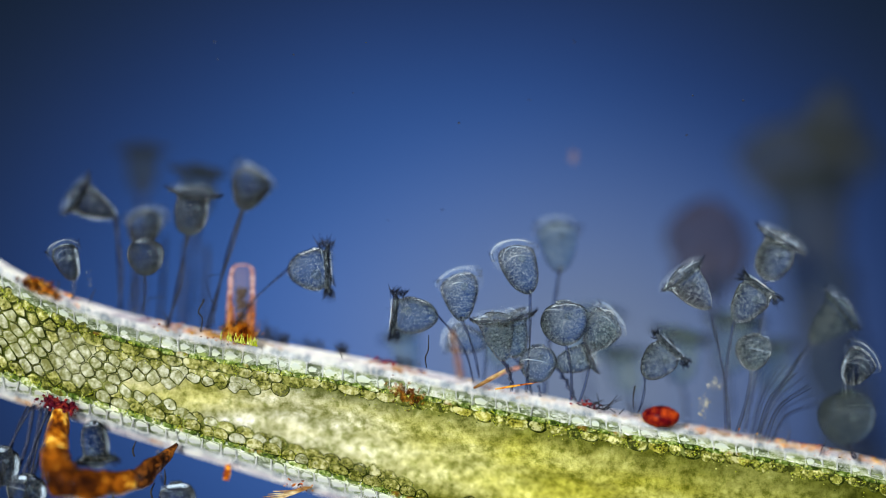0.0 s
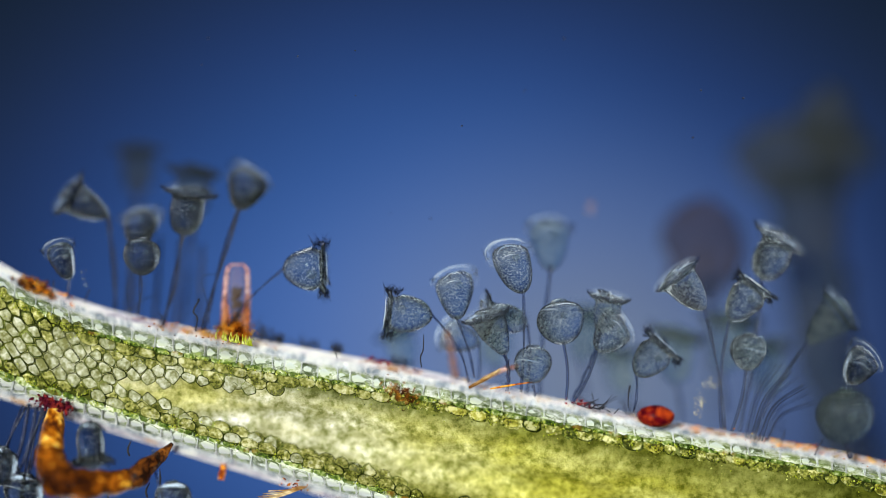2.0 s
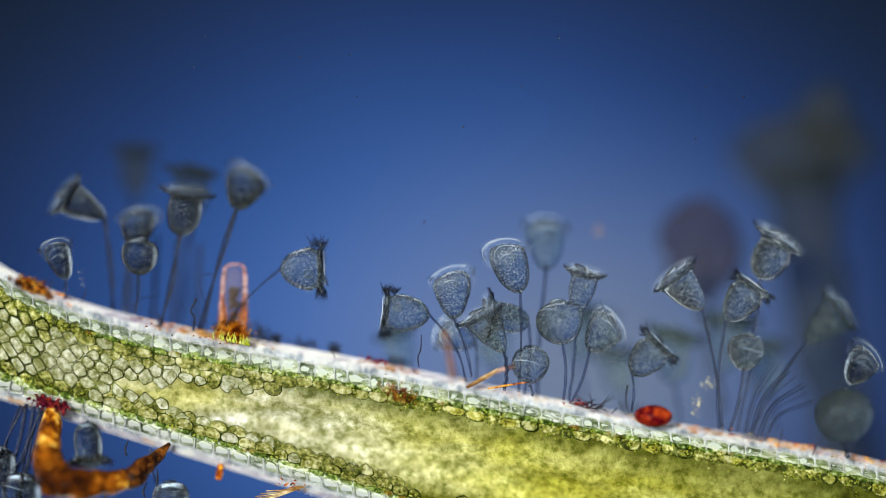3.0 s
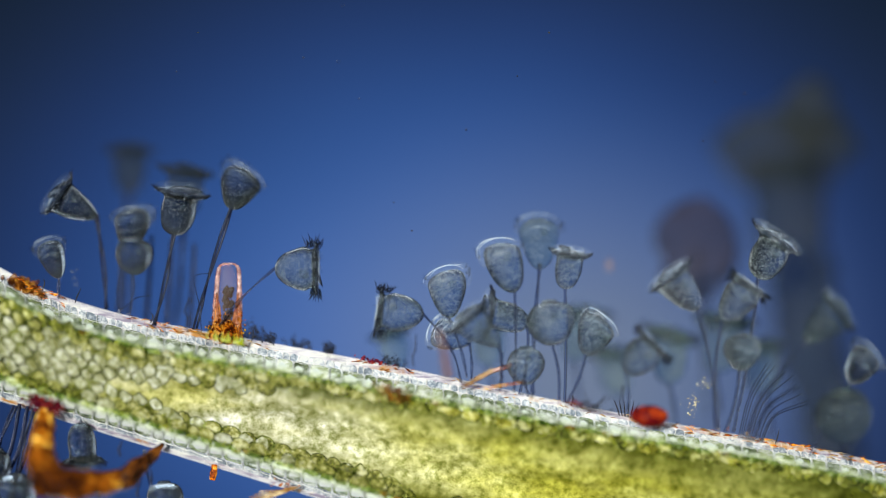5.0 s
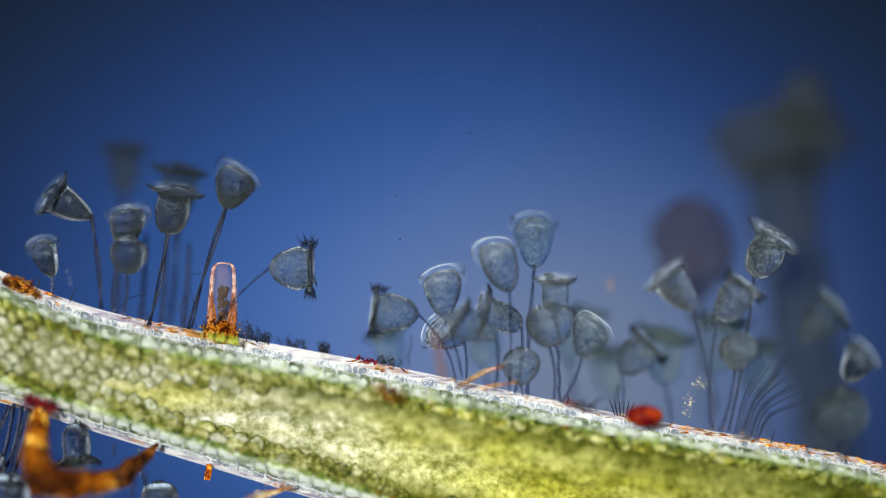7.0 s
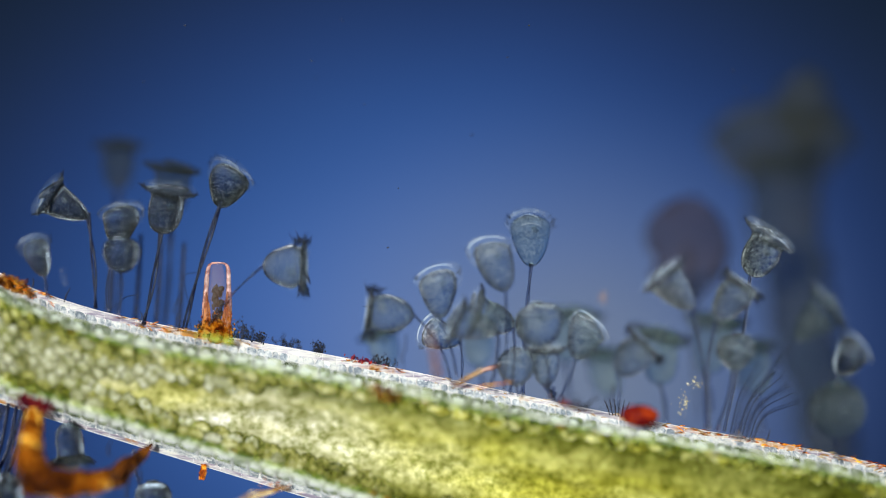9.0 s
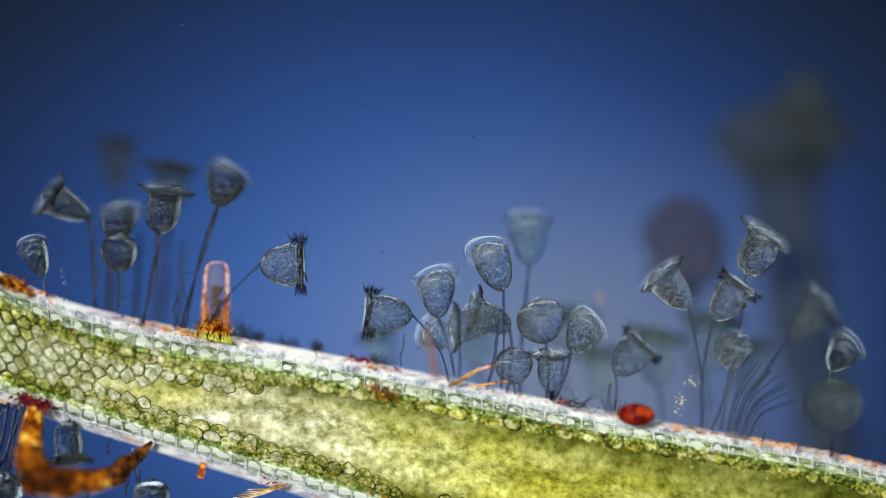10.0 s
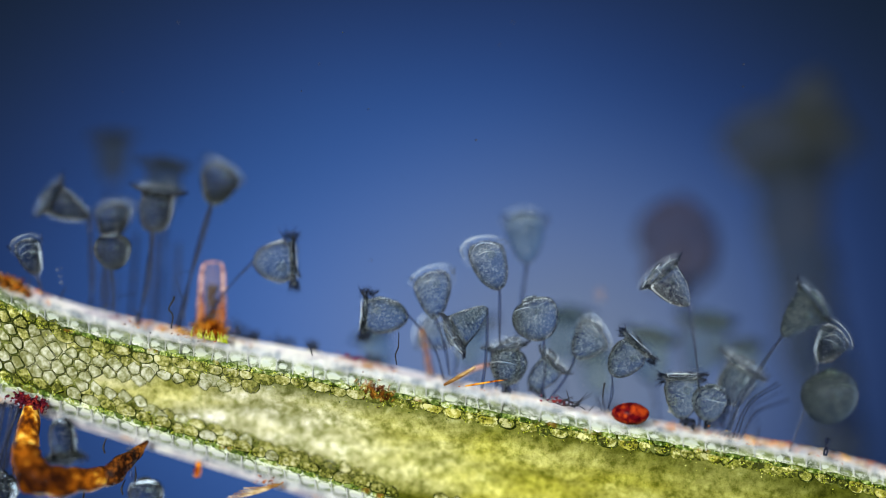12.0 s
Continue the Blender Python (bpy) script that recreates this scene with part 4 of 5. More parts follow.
# ---- clutter on and round the stem ----
def strand(name, label, category, mat, points, radii, y=10, rough=0.2, group="", sides=6):
    """A thin bent filament from its foot upwards."""
    foot = plan(*points[0], y)
    bm = bmesh.new()
    tube(bm, [plan(p[0], p[1], p[2] if len(p) > 2 else y) - foot for p in points], [r / 1000 for r in radii], sides, 6, rough)
    ob = new(name, link_mesh(name, bm, mat))
    ob.location = foot
    return tagged(ob, label, category, group)


def crumbs(name, label, category, mat, u, v, y, spread, count, size, seed, jag=0.9, lie=0.2):
    """A loose heap of grains that lie together."""
    rng = random.Random(seed)
    ob = thing(name, plan(u, v, y), label, category)
    for k in range(count):
        bm = bmesh.new()
        g = rng.uniform(*size) / 1000
        pebble(bm, (0, 0, 0), (g * rng.uniform(0.8, 2.2), g * 0.5, g * rng.uniform(0.5, 1.0)), seed + k, jag, 1)
        p = part("grain", bm, mat, ob, smooth=jag < 0.7)
        du = rng.gauss(0, spread[0])
        p.location = (du / 1000, rng.gauss(0, 2) / 1000, (rng.gauss(0, spread[1]) - du * lie) / 1000)
        p.rotation_euler = (0, rng.uniform(-1.5, 1.5), 0)
    return ob


def clutter():
    rng = random.Random(21)
    strand("dark_filament", "short bent dark filament on the stem edge", "filament", DARK, [(326, 586), (329, 562), (322, 550), (331, 532), (330, 528)], [1.2, 1.4, 1.6, 2.2], -6)
    strand("dark_filament", "thin wavy dark filament rising from the stem", "filament", DARK, [(728, 650), (726, 632), (731, 618), (732, 592)], [1.0, 1.3, 1.2, 0.8], -4)
    strand("dark_filament", "thin curved dark filament rising from the stem", "filament", DARK, [(578, 634), (574, 620), (567, 612)], [0.9, 0.9, 0.7], -8)
    strand("pale_thread", "thin pale curved thread on the stem edge", "filament", STALK, [(205, 552), (226, 536), (240, 526), (266, 523)], [1.1, 1.2, 1.0, 0.6], 30)
    strand("pale_thread", "thin pale curled thread above the stem", "filament", STALK, [(352, 588), (348, 540), (338, 496), (346, 486), (366, 484)], [0.8, 0.8, 0.8, 0.9, 0.6], 20)
    strand("dark_rod", "short dark brown rod above the stem", "rod", DARK, [(1096, 722), (1096, 700), (1099, 682)], [0.7, 1.3, 1.9], -6)
    strand("rusty_hair", "blurred rust-coloured hair in front of the stem", "plant hair", STAIN, [(790, 672), (782, 630), (772, 585)], [8, 6, 3], -55)
    crumbs("rust_crust", "reddish brown crust sunk in the green tissue", "crust", STAIN, 690, 698, -7, (14, 8), 130, (1.2, 3.6), 36, 0.5)
    strand("straw", "split straw-coloured splinter lying across the stem edge", "splinter", STRAW, [(812, 686), (838, 672), (868, 654)], [2.0, 4.2, 2.6], -6)
    strand("pale_tube", "pale open hollow tube lying above the stem", "tube", SHEATH, [(836, 672), (870, 656), (904, 646)], [4.0, 4.5, 4.5], 22)
    strand("splinter", "fine rusty splinter lying along the stem", "splinter", RUST, [(850, 688), (885, 682), (925, 676)], [1.2, 2.0, 0.8], -4)
    strand("brown_stub", "small orange-brown stub under the stem", "plant hair", RUST, [(374, 822), (373, 838), (372, 850)], [5, 7, 5], 26, 0.6)
    for k in range(5):
        strand("brown_fibre", "thin brown fibre in a tuft under the stem", "fibre", STRAW, [(512 + k * 3, 862), (490 - k * 4, 868 + k * 3), (455 - k * 9, 870 + k * 5)], [1.6, 1.4, 0.8], 6, group="fibres under the stem")
    for u, v in ((208, 792), (262, 842), (240, 866), (168, 876)):
        strand("dark_sprig", "tiny dark branching sprig under the stem", "sprig", DARK, [(u, v + 16), (u + rng.uniform(-4, 4), v + 4), (u + rng.uniform(-8, 8), v - 12)], [1.6, 2.0, 0.8], -4)
    # a tangle of twigs on the upper edge
    for k in range(16):
        u = rng.gauss(1044, 16)
        v, way, rise = top_edge(u) + 4, rng.choice((-1, 1)), rng.uniform(8, 34)
        run = way * rng.uniform(6, 38)
        line = [(u + run * q + rng.uniform(-2, 2), v - rise * q ** 0.8 + rng.uniform(-2, 2)) for q in (0.0, 0.3, 0.65, 1.0)]
        strand("dark_sprig", "tangled dark twig on the stem edge", "sprig", DARK, line, [1.1, 0.9, 0.8, 0.4], -8 + rng.uniform(-6, 6), 0.6, "twigs on the stem edge", 5)
    for k in range(6):
        u = 1092 + k * 5
        strand("needle", "tiny dark needle standing on the stem edge", "needle", DARK, [(u, top_edge(u) + 4), (u + (k - 2.5) * 2, top_edge(u) - 12), (u + (k - 2.5) * 4, top_edge(u) - 22 - rng.uniform(0, 6))], [1.0, 1.1, 0.4], 28, group="needles on the stem edge")
    for u in (70, 128, 262, 440, 1006, 1368):
        v = top_edge(u)
        strand("needle", "tiny dark needle standing on the stem edge", "needle", DARK, [(u, v + 4), (u + 4, v - 8), (u + rng.uniform(-2, 12), v - rng.uniform(14, 26))], [1.0, 1.2, 0.5], 24, group="needles on the stem edge")
    # fan of fine stalks without bells
    for k in range(13):
        a = k / 12
        tip = (1352 + 78 * a ** 0.8 + rng.uniform(-4, 4), 640 + 72 * a ** 1.4 + rng.uniform(-6, 6))
        root = (1302 + 3.5 * k, top_edge(1302 + 3.5 * k) + 6)
        mid = (root[0] * 0.55 + tip[0] * 0.45 - 4 - 10 * a, root[1] * 0.45 + tip[1] * 0.55 - 2 - 6 * a)
        strand("bare_stalk", "fine clear bare stalk in a fan on the stem", "stalk", STALK, [root, mid, tip], [1.1, 1.2, 0.7], 6 + rng.uniform(-6, 26), 0.05, "fan of bare stalks")
    # stalks under the stem
    for u, w in ((44, 20), (60, 40), (30, 10), (74, 60)):
        strand("bare_stalk", "dark bare stalk hanging under the stem", "stalk", STALK_DARK, [(u, low_edge(u) - 6), (u - 14, 790), (w - 18, 860), (w - 22, 900)], [3.6, 3.6, 3.2, 3.0], 18 + w * 0.2, 0.05, "stalks under the stem")
    for u in (205, 254, 290, 330):
        strand("bare_stalk", "blurred dark bare stalk behind the stem", "stalk", STALK_DARK, [(u, top_edge(u) + 8), (u + 6, top_edge(u) - 70), (u + 10, top_edge(u) - 150)], [4.2, 4.0, 3.0], 78, 0.05, "blurred stalks behind")
    crumbs("red_scales", "dark red flat scales on the stem edge", "scales", MAROON, 655, 638, 28, (16, 2.5), 40, (0.8, 3), 31)
    crumbs("red_scales", "purple-red scales and crumbs on the stem edge", "scales", MAROON, 1018, 716, -10, (15, 4), 34, (0.6, 2.4), 33)
    crumbs("rust_crust", "dark rusty crust at the stem's upper edge", "crust", STAIN, 32, 510, 26, (17, 8), 80, (3, 9), 35, 0.5)
    crumbs("rust_crust", "orange rusty crumbs on the pale cuticle", "crust", RUST, 262, 580, 2, (26, 5), 10, (0.7, 2.2), 37)
    crumbs("rust_crust", "orange rusty crumbs on the pale cuticle", "crust", RUST, 340, 596, 2, (24, 5), 10, (0.7, 2.2), 38)
    crumbs("rust_crust", "orange rusty crumbs on the pale cuticle", "crust", RUST, 1325, 782, -4, (34, 6), 14, (0.6, 2.0), 39)
    crumbs("rust_crust", "orange rusty crumbs on the pale cuticle", "crust", RUST, 1500, 815, 0, (40, 5), 10, (0.5, 1.6), 40)
    crumbs("rust_crust", "orange rusty crumbs on the pale cuticle", "crust", RUST, 880, 690, -6, (34, 4), 8, (0.5, 1.6), 41)
    crumbs("rust_crust", "rusty brown crumbs on the lower cuticle", "crust", RUST, 506, 862, 8, (14, 5), 18, (1.2, 3), 42)
    crumbs("crystal_cluster", "small pale yellow crystals between the stalks", "crystals", GRIT, 1242, 680, 24, (8, 4), 26, (0.5, 1.3), 43)
    crumbs("crystal_cluster", "small pale yellow crystals between the stalks", "crystals", GRIT, 1222, 716, 20, (7, 11), 34, (0.5, 1.4), 44)
    crumbs("clear_scrap", "tiny clear scrap floating over the stem", "scrap", VACUOLE, 128, 490, 4, (3, 10), 12, (0.9, 2.0), 45)
    # flakes that lie along the upper edge
    def fringe(mat, label, u0, u1, y, count, size, seed, band=12):
        pick = random.Random(seed)
        foot = plan((u0 + u1) / 2, top_edge((u0 + u1) / 2), y)
        bm = bmesh.new()
        for k in range(count):
            u = pick.uniform(u0, u1)
            p = plan(u, top_edge(u) + abs(pick.gauss(0, band)) - 1, y + pick.uniform(-6, 6)) - foot
            long = pick.uniform(*size) / 1000
            d = Vector((1, 0, -0.2 + pick.gauss(0, 0.25))) * long
            tube(bm, [p - d, p + Vector((0, 0, 0.1 * long)), p + d], [0.0004, 0.0005 + 0.12 * long, 0.0004], 5, 2, 0.5, k)
        ob = new("edge_flakes", link_mesh("edge_flakes", bm, mat))
        ob.location = foot
        tagged(ob, label, "flakes", "flakes on the stem edge", "stuff")

    fringe(RUST, "orange rusty flakes along the stem edge", 1180, 1600, 32, 90, (3, 9), 61, 7)
    fringe(STRAW, "straw-coloured flakes along the stem edge", 1150, 1600, 30, 70, (3, 10), 62, 12)
    fringe(RUST, "rusty flakes along the stem edge", 20, 110, 28, 34, (3, 8), 63, 8)
    fringe(RUST, "scattered orange flakes on the pale cuticle", 220, 420, 30, 46, (2, 7), 64, 11)
    fringe(STRAW, "straw-coloured flakes on the pale cuticle", 230, 470, 24, 34, (2, 8), 65, 12)
    fringe(RUST, "scattered orange flakes on the pale cuticle", 620, 730, 30, 34, (2, 7), 66, 9)
    fringe(STRAW, "fine straw-coloured flakes on the pale cuticle", 780, 1140, 28, 40, (2, 7), 67, 9)
    # dark fuzz on the upper edge: tufts of forked threads hung with grains
    for u, w, tall, y, seed in ((446, 22, 34, 46, 5), (470, 14, 24, 38, 6), (524, 24, 24, 52, 7), (576, 14, 26, 44, 8), (690, 18, 22, 40, 9), (424, 14, 26, 36, 10), (372, 10, 22, 40, 11), (1140, 10, 16, 40, 12)):
        pick = random.Random(seed)
        foot = plan(u, top_edge(u) + 4, y)
        bm = bmesh.new()
        for k in range(12):
            x = u + pick.gauss(0, w * 0.5)
            line = [Vector((x, top_edge(x) + 5, 0))]
            for q in range(4):
                line.append(line[-1] + Vector((pick.uniform(-4, 4), -tall / 4 * pick.uniform(0.3, 1.3), 0)))
            pts = [plan(p.x, p.y, y + pick.uniform(-5, 5)) - foot for p in line]
            tube(bm, pts, [0.0008, 0.0007, 0.0004], 4, 2)
            for p in pts[1:]:
                for q in range(2):
                    g = pick.uniform(0.0006, 0.0020)
                    pebble(bm, p + Vector((pick.gauss(0, 0.003), pick.gauss(0, 0.003), pick.gauss(0, 0.003))), (g, g, g), k + q, 0.8, 1)
        ob = new("algae_fuzz", link_mesh("algae_fuzz", bm, DARK))
        ob.location = foot
        tagged(ob, "dark fuzzy algae tuft on the stem edge", "algae", "algae tufts on the stem edge")
    bm = bmesh.new()
    pebble(bm, (0, 0, 0), (0.009, 0.008, 0.013), 5, 0.5, 2)
    mote = tagged(new("amber_mote", link_mesh("amber_mote", bm, MOTE)), "small amber mote drifting in the water", "mote")
    MOVES.append((mote, [(t, Matrix.Translation(plan(u, v, 84, t))) for t, u, v in ((0.0, 1015, 278), (5.0, 1078, 470), (7.0, 1080, 505), (9.0, 1067, 527), (12.0, 1062, 522))]))
    # specks that float in the water
    for k in range(14):
        bm = bmesh.new()
        g = rng.uniform(0.9, 2.0) / 1000
        pebble(bm, (0, 0, 0), (g * 1.5, g, g), k, 0.6, 1)
        ob = new("speck", link_mesh("speck", bm, DARK))
        u, v, y = rng.uniform(80, 1500), rng.uniform(15, 420), rng.uniform(-10, 30)
        tagged(ob, "tiny dark speck drifting in the water", "speck", "drifting specks")
        du, dv = rng.uniform(-60, 90), rng.uniform(-50, 50)
        MOVES.append((ob, [(0.0, Matrix.Translation(plan(u - du, v - dv, y))), (6.0, Matrix.Translation(plan(u, v, y))), (12.0, Matrix.Translation(plan(u + du, v + dv, y)))]))


clutter()

# ---- cells of the stem ----
def clipped(poly, a, b):
    """The part of a polygon nearer to a than to b."""
    mx, my, nx, ny = (a[0] + b[0]) / 2, (a[1] + b[1]) / 2, b[0] - a[0], b[1] - a[1]
    side = [(p[0] - mx) * nx + (p[1] - my) * ny for p in poly]
    out = []
    for k in range(len(poly)):
        p, q, sp, sq = poly[k - 1], poly[k], side[k - 1], side[k]
        if (sp < 0) != (sq < 0):
            w = sp / (sp - sq)
            out.append((p[0] + (q[0] - p[0]) * w, p[1] + (q[1] - p[1]) * w))
        if sq < 0:
            out.append(q)
    return out


def tissue(pitch, row, low, high, jitter, rng):
    """Cell outlines in (u, distance below the upper edge): an uneven honeycomb."""
    pts = {}
    cols = range(int(-60 / pitch), int(1640 / pitch) + 1)
    lines = range(int(low / row) - 2, int(high / row) + 3)
    for j in lines:
        for i in cols:
            pts[i, j] = ((i + 0.5 * (j % 2) + rng.uniform(-jitter, jitter)) * pitch, (j + rng.uniform(-jitter, jitter)) * row)
    for (i, j), p in pts.items():
        if not low <= p[1] <= high:
            continue
        poly = [(p[0] - pitch, p[1] - row), (p[0] + pitch, p[1] - row), (p[0] + pitch, p[1] + row), (p[0] - pitch, p[1] + row)]
        for di in (-2, -1, 0, 1, 2):
            for dj in (-2, -1, 0, 1, 2):
                q = pts.get((i + di, j + dj))
                if q and (di or dj):
                    poly = clipped(poly, p, q)
        if len(poly) > 2:
            yield p, poly


def pillow(bm, poly, origin, gap, rise, round_off=0.17, wall=0.0):
    """A cushion over an outline that follows the stem's near side. wall: the share of it that its darker wall takes up."""
    cu, cd = sum(p[0] for p in poly) / len(poly), sum(p[1] for p in poly) / len(poly)
    size = sum(math.hypot(p[0] - cu, p[1] - cd) for p in poly) / len(poly)
    shrink = 1 - gap / size
    soft = []
    for k in range(len(poly)):
        a, b = poly[k - 1], poly[k]
        soft += [(a[0] + (b[0] - a[0]) * w, a[1] + (b[1] - a[1]) * w) for w in (round_off, 1 - round_off)]
    rings = []
    for s, lift in ((1.0, -1.0), (0.97, 0.55 * rise), (1 - wall, 0.95 * rise), (0.55, rise)) if wall else ((1.0, -1.0), (0.965, 0.7 * rise), (0.87, rise)):
        ring = []
        for u, d in soft:
            uu, dd = cu + (u - cu) * shrink * s, cd + (d - cd) * shrink * s
            ring.append(bm.verts.new(stem_point(uu, dd / (low_edge(uu) - top_edge(uu)), lift) - origin))
        rings.append(ring)
    n = len(soft)
    for i, (a, b) in enumerate(zip(rings, rings[1:])):
        for k in range(n):
            bm.faces.new((a[k], a[(k + 1) % n], b[(k + 1) % n], b[k])).material_index = 1 if wall and i < 2 else 0
    bm.faces.new(rings[-1])


def slab(bm, u0, u1, edges, origin, gap, lift):
    """A thin plate bent over the stem. edges: distance below the upper edge of its two long sides at u0 and at u1."""
    across, along = 7, 4
    rows = []
    for i in range(along + 1):
        a = i / along
        u = u0 + gap + (u1 - u0 - 2 * gap) * a
        row = []
        for j in range(across + 1):
            b = j / across
            d0, d1 = edges[0][0] + (edges[1][0] - edges[0][0]) * a, edges[0][1] + (edges[1][1] - edges[0][1]) * a
            rim = i in (0, along) or j in (0, across)
            row.append(bm.verts.new(stem_point(u, (d0 + (d1 - d0) * b) / (low_edge(u) - top_edge(u)), (0.10 if lift < 1 else -0.8) if rim else lift) - origin))
        rows.append(row)
    for a, b in zip(rows, rows[1:]):
        for j in range(across):
            bm.faces.new((a[j], a[j + 1], b[j + 1], b[j]))


def plate(bm, line, span, deep, thick, origin):
    """An upright wall over a line of (u, distance below the upper edge) that stands deep steps out of the stem's near side."""
    rows = []
    for i, (u, d) in enumerate(line):
        e = (line[min(i + 1, len(line) - 1)][0] - line[max(i - 1, 0)][0], line[min(i + 1, len(line) - 1)][1] - line[max(i - 1, 0)][1])
        k = thick / math.hypot(*e)
        ends = [stem_point(u - s * e[1] * k, (d + s * e[0] * k) / span) for s in (-1, 1)]
        back = max(p.y for p in ends)
        rows.append([bm.verts.new(Vector((p.x, y, p.z)) - origin) for y in (back, back - 0.0016 * deep) for p in ends])
    for a, b in zip(rows, rows[1:]):
        for i, j in ((0, 2), (2, 3), (3, 1)):
            bm.faces.new((a[i], a[j], b[j], b[i]))
    for a in (rows[0], rows[-1]):
        bm.faces.new((a[0], a[2], a[3], a[1]))
    bmesh.ops.recalc_face_normals(bm, faces=bm.faces)


def build_cells():
    rng = random.Random(11)
    for (u, d), poly in tissue(27, 18, 35, 330, 0.27, rng):
        span = low_edge(u) - top_edge(u)
        up = span - d
        deep = float(np.interp(u, [-60, 50, 190, 460], [300, 300, 122, 84]))
        rise_low = float(np.interp(u, [-60, 40, 170, 300, 700], [300, 300, 100, 74, 70]))
        if u > 460 and d < 150 or not (d < deep or up < rise_low) or up < 46 or d < 49 * skin(u):
            continue
        if u > 130 and (d < 58 * skin(u) + 26 or up < 64):
            continue
        edge = min(d - 55 * skin(u), up - 45)
        pale = 0.5 + 0.6 * noise.noise(Vector((u / 70, d / 40, 3.0))) < np.interp(edge, [5, 25, 50], [0.05, 0.50, 0.97])
        origin = stem_point(u, d / span)
        gap = 0.05 + 0.3 * max(0.0, 0.5 + noise.noise(Vector((u / 40, d / 25, 9.0))))
        wall = 0.07 + 0.16 * max(0.0, 0.5 + noise.noise(Vector((u / 60, d / 30, 5.0))))
        bm = bmesh.new()
        pillow(bm, poly, origin, gap, 2.4, 0.12, wall)
        part("cell", bm, (CELL_RICH if edge < 8 else CELL_PALE if pale else CELL, CELL_RIM), stem).location = origin
    # rows of scalloped cells under the skin, each with a dark lower wall
    for lower, top, tall, pitch, start, end in ((False, 72, 21, 32, 110, 480), (False, 56, 18, 34, 110, 1640), (True, 62, 18, 28, 110, 700), (True, 46, 20, 29, 110, 720)):
        u = start + rng.uniform(0, 30)
        deeper = top in (72, 62)
        while u < end:
            w, hgt = pitch * (rng.uniform(0.75, 1.3) if u < 700 else rng.uniform(0.5, 1.3)), tall * rng.uniform(0.9, 1.2)
            k, mid = skin(u), u + w / 2
            span = low_edge(mid) - top_edge(mid)
            d0 = top * (k if not lower else 1) + rng.uniform(-2, 2)
            poly = [(u, d0), (mid, d0 - 1.5), (u + w, d0), (u + w + 2, d0 + 0.5 * hgt), (u + 0.82 * w, d0 + 0.9 * hgt), (mid, d0 + hgt), (u + 0.18 * w, d0 + 0.9 * hgt), (u - 2, d0 + 0.5 * hgt)]
            if lower:
                poly = [(a, span - d) for a, d in reversed(poly)]
            origin = stem_point(mid, (d0 + hgt / 2 if not lower else span - d0 - hgt / 2) / span)
            bm = bmesh.new()
            pillow(bm, poly, origin, 0.0, (1.6 if deeper else 3.2) * (1 if u < 700 else 0.6), 0.2, rng.uniform(0.10, 0.22) if u < 700 else rng.uniform(0.18, 0.42))
            mat = (CELL_RICH if rng.random() < 0.7 else CELL_GOLD) if u > 700 else CELL_PALE if rng.random() < np.interp(u, [110, 500], [0.35, 0.05]) else CELL
            part("cell", bm, (mat, CELL_RIM if u < 700 or rng.random() < 0.4 else CELL_RICH), stem).location = origin
            u += w - 1
    # green grains that cling to the cell walls
    for name, mat, total, seed, size in (("green_grain", CHLORO, 1500, 3, (0.5, 1.5)), ("dark_grain", CHLORO_DARK, 700, 4, (0.5, 1.4))):
        pick, bm = random.Random(seed), bmesh.new()
        while total:
            lower = pick.random() < 0.3
            u = pick.uniform(-40, 720 if lower else 1620)
            span = low_edge(u) - top_edge(u)
            d = 50 * skin(u) + abs(pick.gauss(0, 13)) if not lower else span - 40 - abs(pick.gauss(0, 13))
            if noise.noise(Vector((u / 14, d / 9, seed))) < 0.12:
                continue
            g = pick.uniform(*size) / 1000
            p = stem_point(u, d / span, 2.6)
            ax = [bm.verts.new(p + Vector(q) * g * pick.uniform(0.7, 1.5)) for q in ((1, 0, 0), (0, 0, 1), (-1, 0, 0), (0, 0, -1), (0, -1, 0))]
            for k in range(4):
                bm.faces.new((ax[k], ax[(k + 1) % 4], ax[4]))
            total -= 1
        tagged(part(name, bm, mat, stem, smooth=False), kind="stuff")
    # outer skin: cuticle plates, clear skin cells with bright walls, a row of small green cells
    bands = [(2, 13, 34, 1630, "cuticle_cell", CUTICLE, False), (13, 25, 15, 1630, "rim_cell", RIM, False), (25, 47, 31, 1630, "skin_cell", SKIN, False), (47, 56, 30, 1630, "green_cell", BRICK, False),
             (2, 9, 34, 700, "cuticle_cell", CUTICLE, True), (9, 18, 18, 700, "rim_cell", RIM, True), (18, 37, 27, 700, "skin_cell", SKIN, True), (37, 48, 28, 700, "green_cell", BRICK, True)]
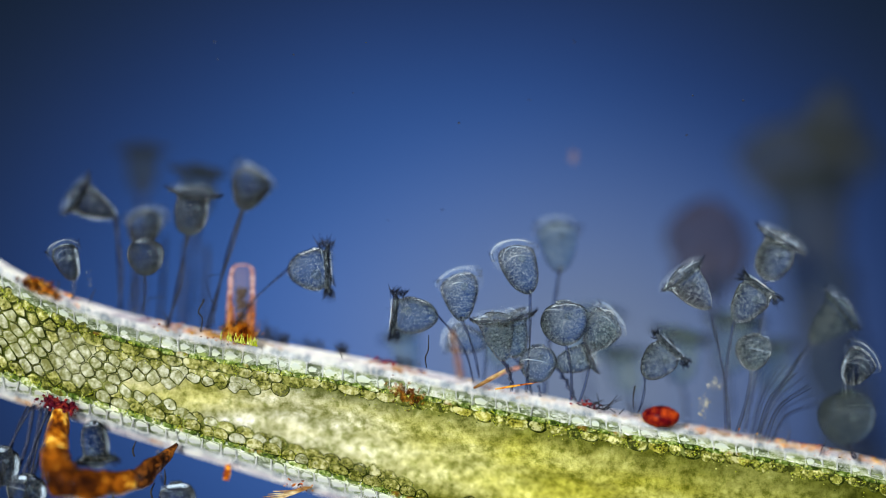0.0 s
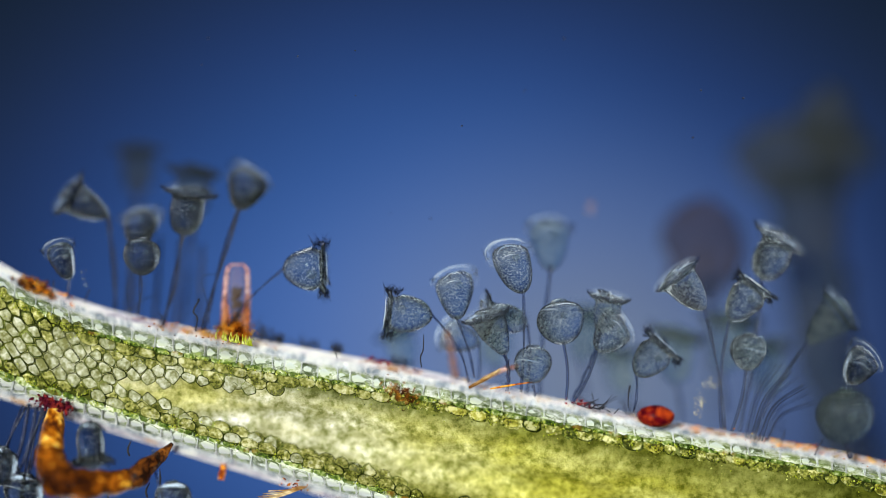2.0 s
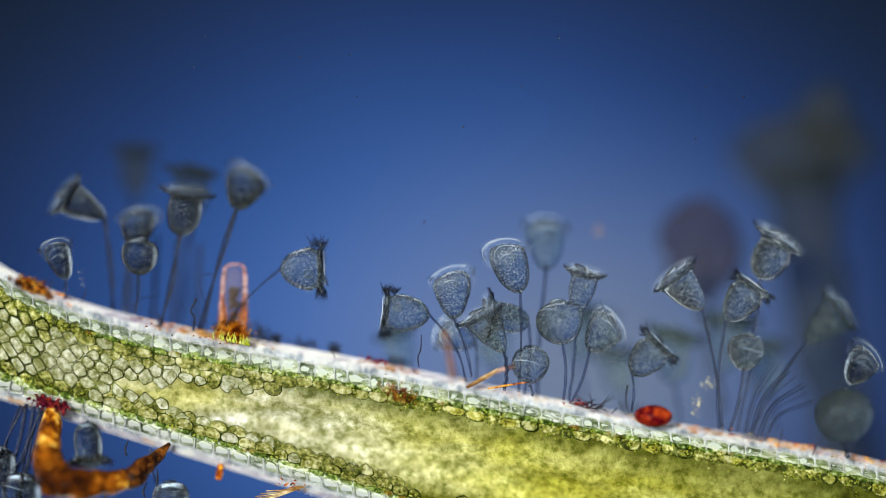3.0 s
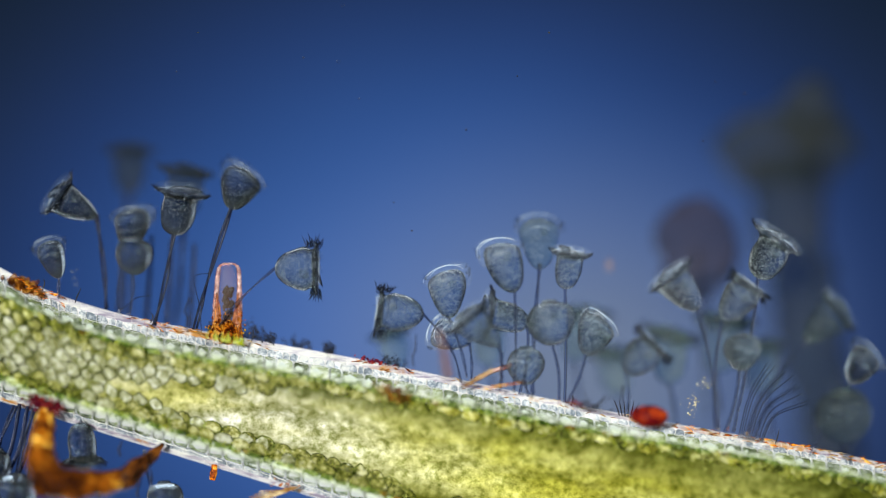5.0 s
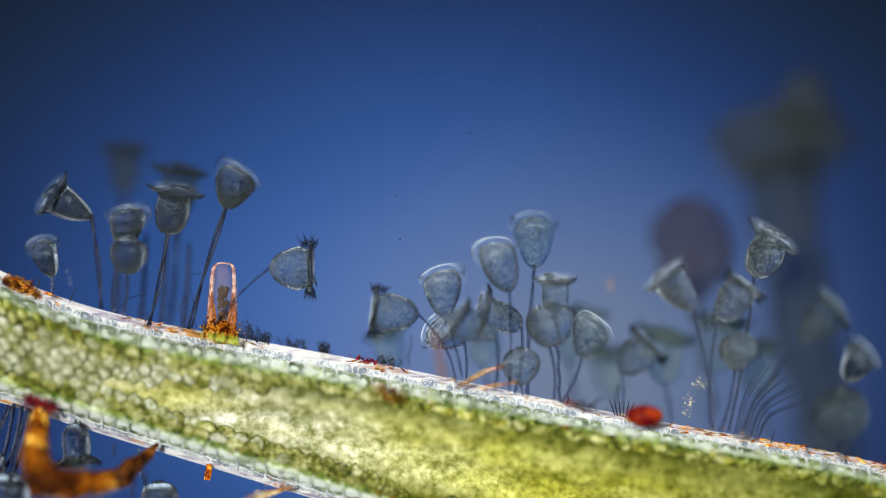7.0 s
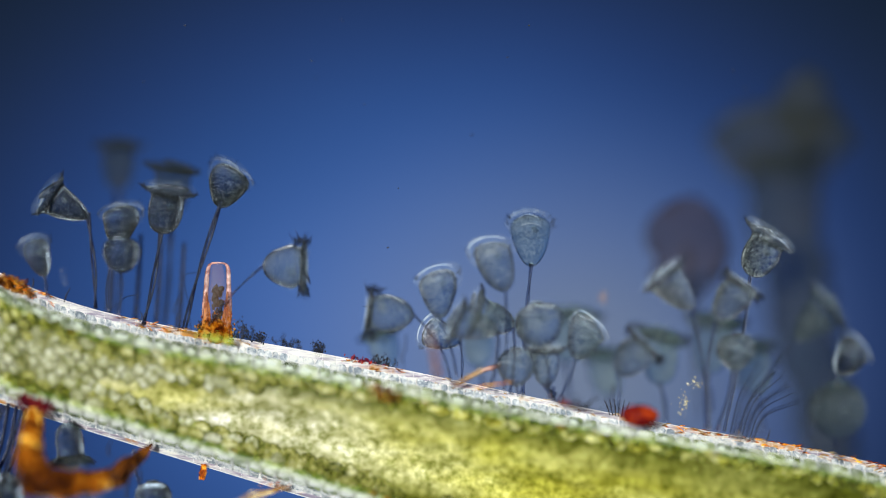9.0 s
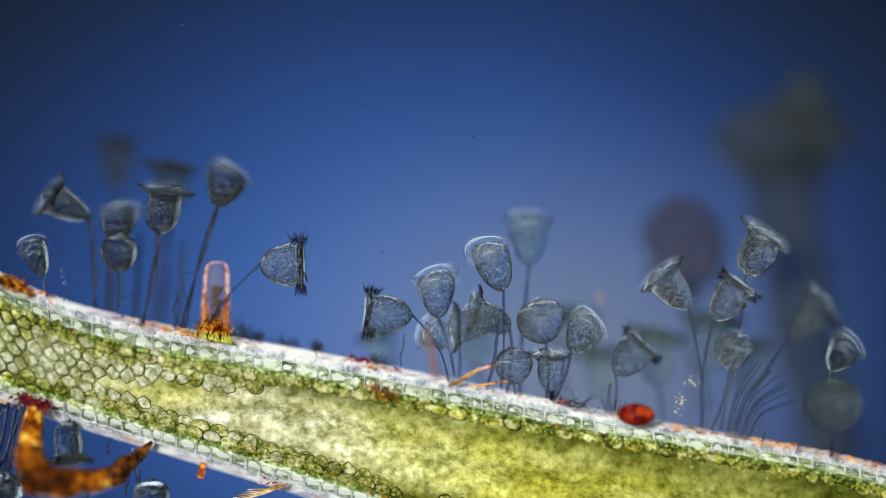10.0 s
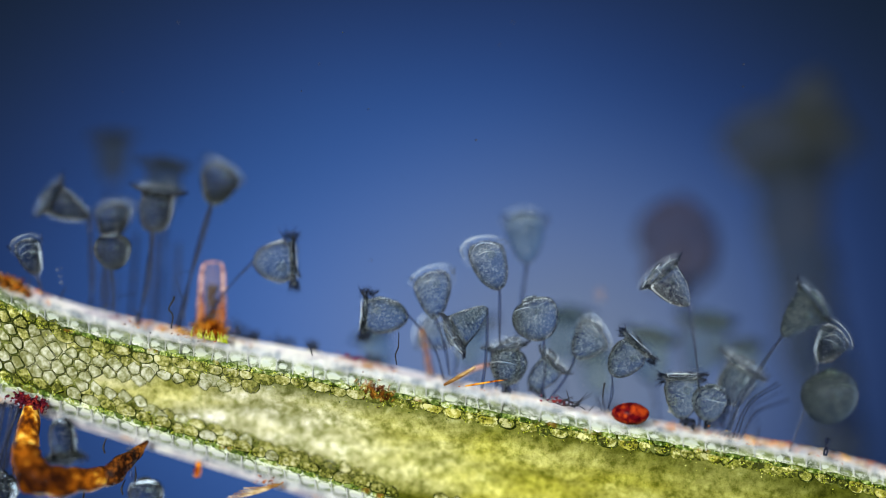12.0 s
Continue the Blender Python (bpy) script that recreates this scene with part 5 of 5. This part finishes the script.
    for near, far, pitch, end, name, mat, lower in bands:
        u, j0 = -50.0, 0.0
        while u < end:
            w = pitch * rng.uniform(0.65, 1.35)
            s0, s1 = low_edge(u) - top_edge(u), low_edge(u + w) - top_edge(u + w)
            j1 = rng.uniform(-2.5, 2.5) if name != "cuticle_cell" else 0.0
            k0, k1 = skin(u), skin(u + w)
            a0, a1, b0, b1 = near * k0, near * k1, far * k0 + j0, far * k1 + j1
            if lower:
                a0, a1, b0, b1 = s0 - a0, s1 - a1, s0 - b0, s1 - b1
            mid = (a0 + b0) / 2
            origin = stem_point(u + w / 2, mid / s0)
            bm = bmesh.new()
            if name == "cuticle_cell":
                slab(bm, u, u + w, ((a0, b0), (a1, b1)) if not lower else ((b0, a0), (b1, a1)), origin, 0.25, 0.30)
            else:
                lean = rng.uniform(-2.5, 2.5)
                poly = [(u + lean, a0), (u + w * 0.5, a0 - (2 if not lower else -2)), (u + w + lean, a1), (u + w, b1), (u + w * 0.5, (b0 + b1) / 2 + (2 if not lower else -2)), (u, b0)]
                pillow(bm, poly if not lower else poly[::-1], origin, 0.7 if name == "skin_cell" else 0.4 if name == "rim_cell" else 1.0, 1.8 if name != "rim_cell" else 0.8, 0.22)
            greener = name == "skin_cell" and rng.random() < np.interp(u, [300, 1100], [0.12, 0.45])
            part(name, bm, SKIN_GREEN if greener else mat, stem).location = origin
            if name == "skin_cell":
                # the walls between the cells: upright plates that reach from the cell's floor to its front
                bm = bmesh.new()
                slope, tall = rng.uniform(-2.5, 2.5), rng.uniform(0.40, 0.52) * abs(b0 - a0)
                plate(bm, [(u - slope, mid - tall), (u + slope, mid + tall)], s0, rng.uniform(5, 12), rng.uniform(0.4, 0.9) * (1.4 if lower else 1.0), origin)
                part("cell_wall", bm, WALL, stem, "bright white cell wall", False).location = origin
                if rng.random() < (0.9 if lower else 0.55):
                    bm = bmesh.new()
                    plate(bm, [(u + w * k, a0 + (a1 - a0) * k + 1.2 * math.sin(math.pi * k)) for k in (0.0, 0.5, 1.0)], s0, rng.uniform(2, 8), 0.6 if lower else 0.4, origin)
                    part("cell_wall", bm, WALL, stem, "bright white cell wall", False).location = origin
            elif name == "rim_cell" and rng.random() < 0.7:
                bm = bmesh.new()
                slope, tall = rng.uniform(-1.5, 1.5), rng.uniform(0.3, 0.55) * abs(b0 - a0)
                plate(bm, [(u - slope, mid - tall), (u + slope, mid + tall)], s0, rng.uniform(1, 5), rng.uniform(0.3, 0.6), origin)
                part("cell_wall", bm, WALL, stem, "bright white cell wall", False).location = origin
            u, j0 = u + w, j1


build_cells()


def motions():
    for ob, rows in MOVES:
        walk(ob, rows)


motions()
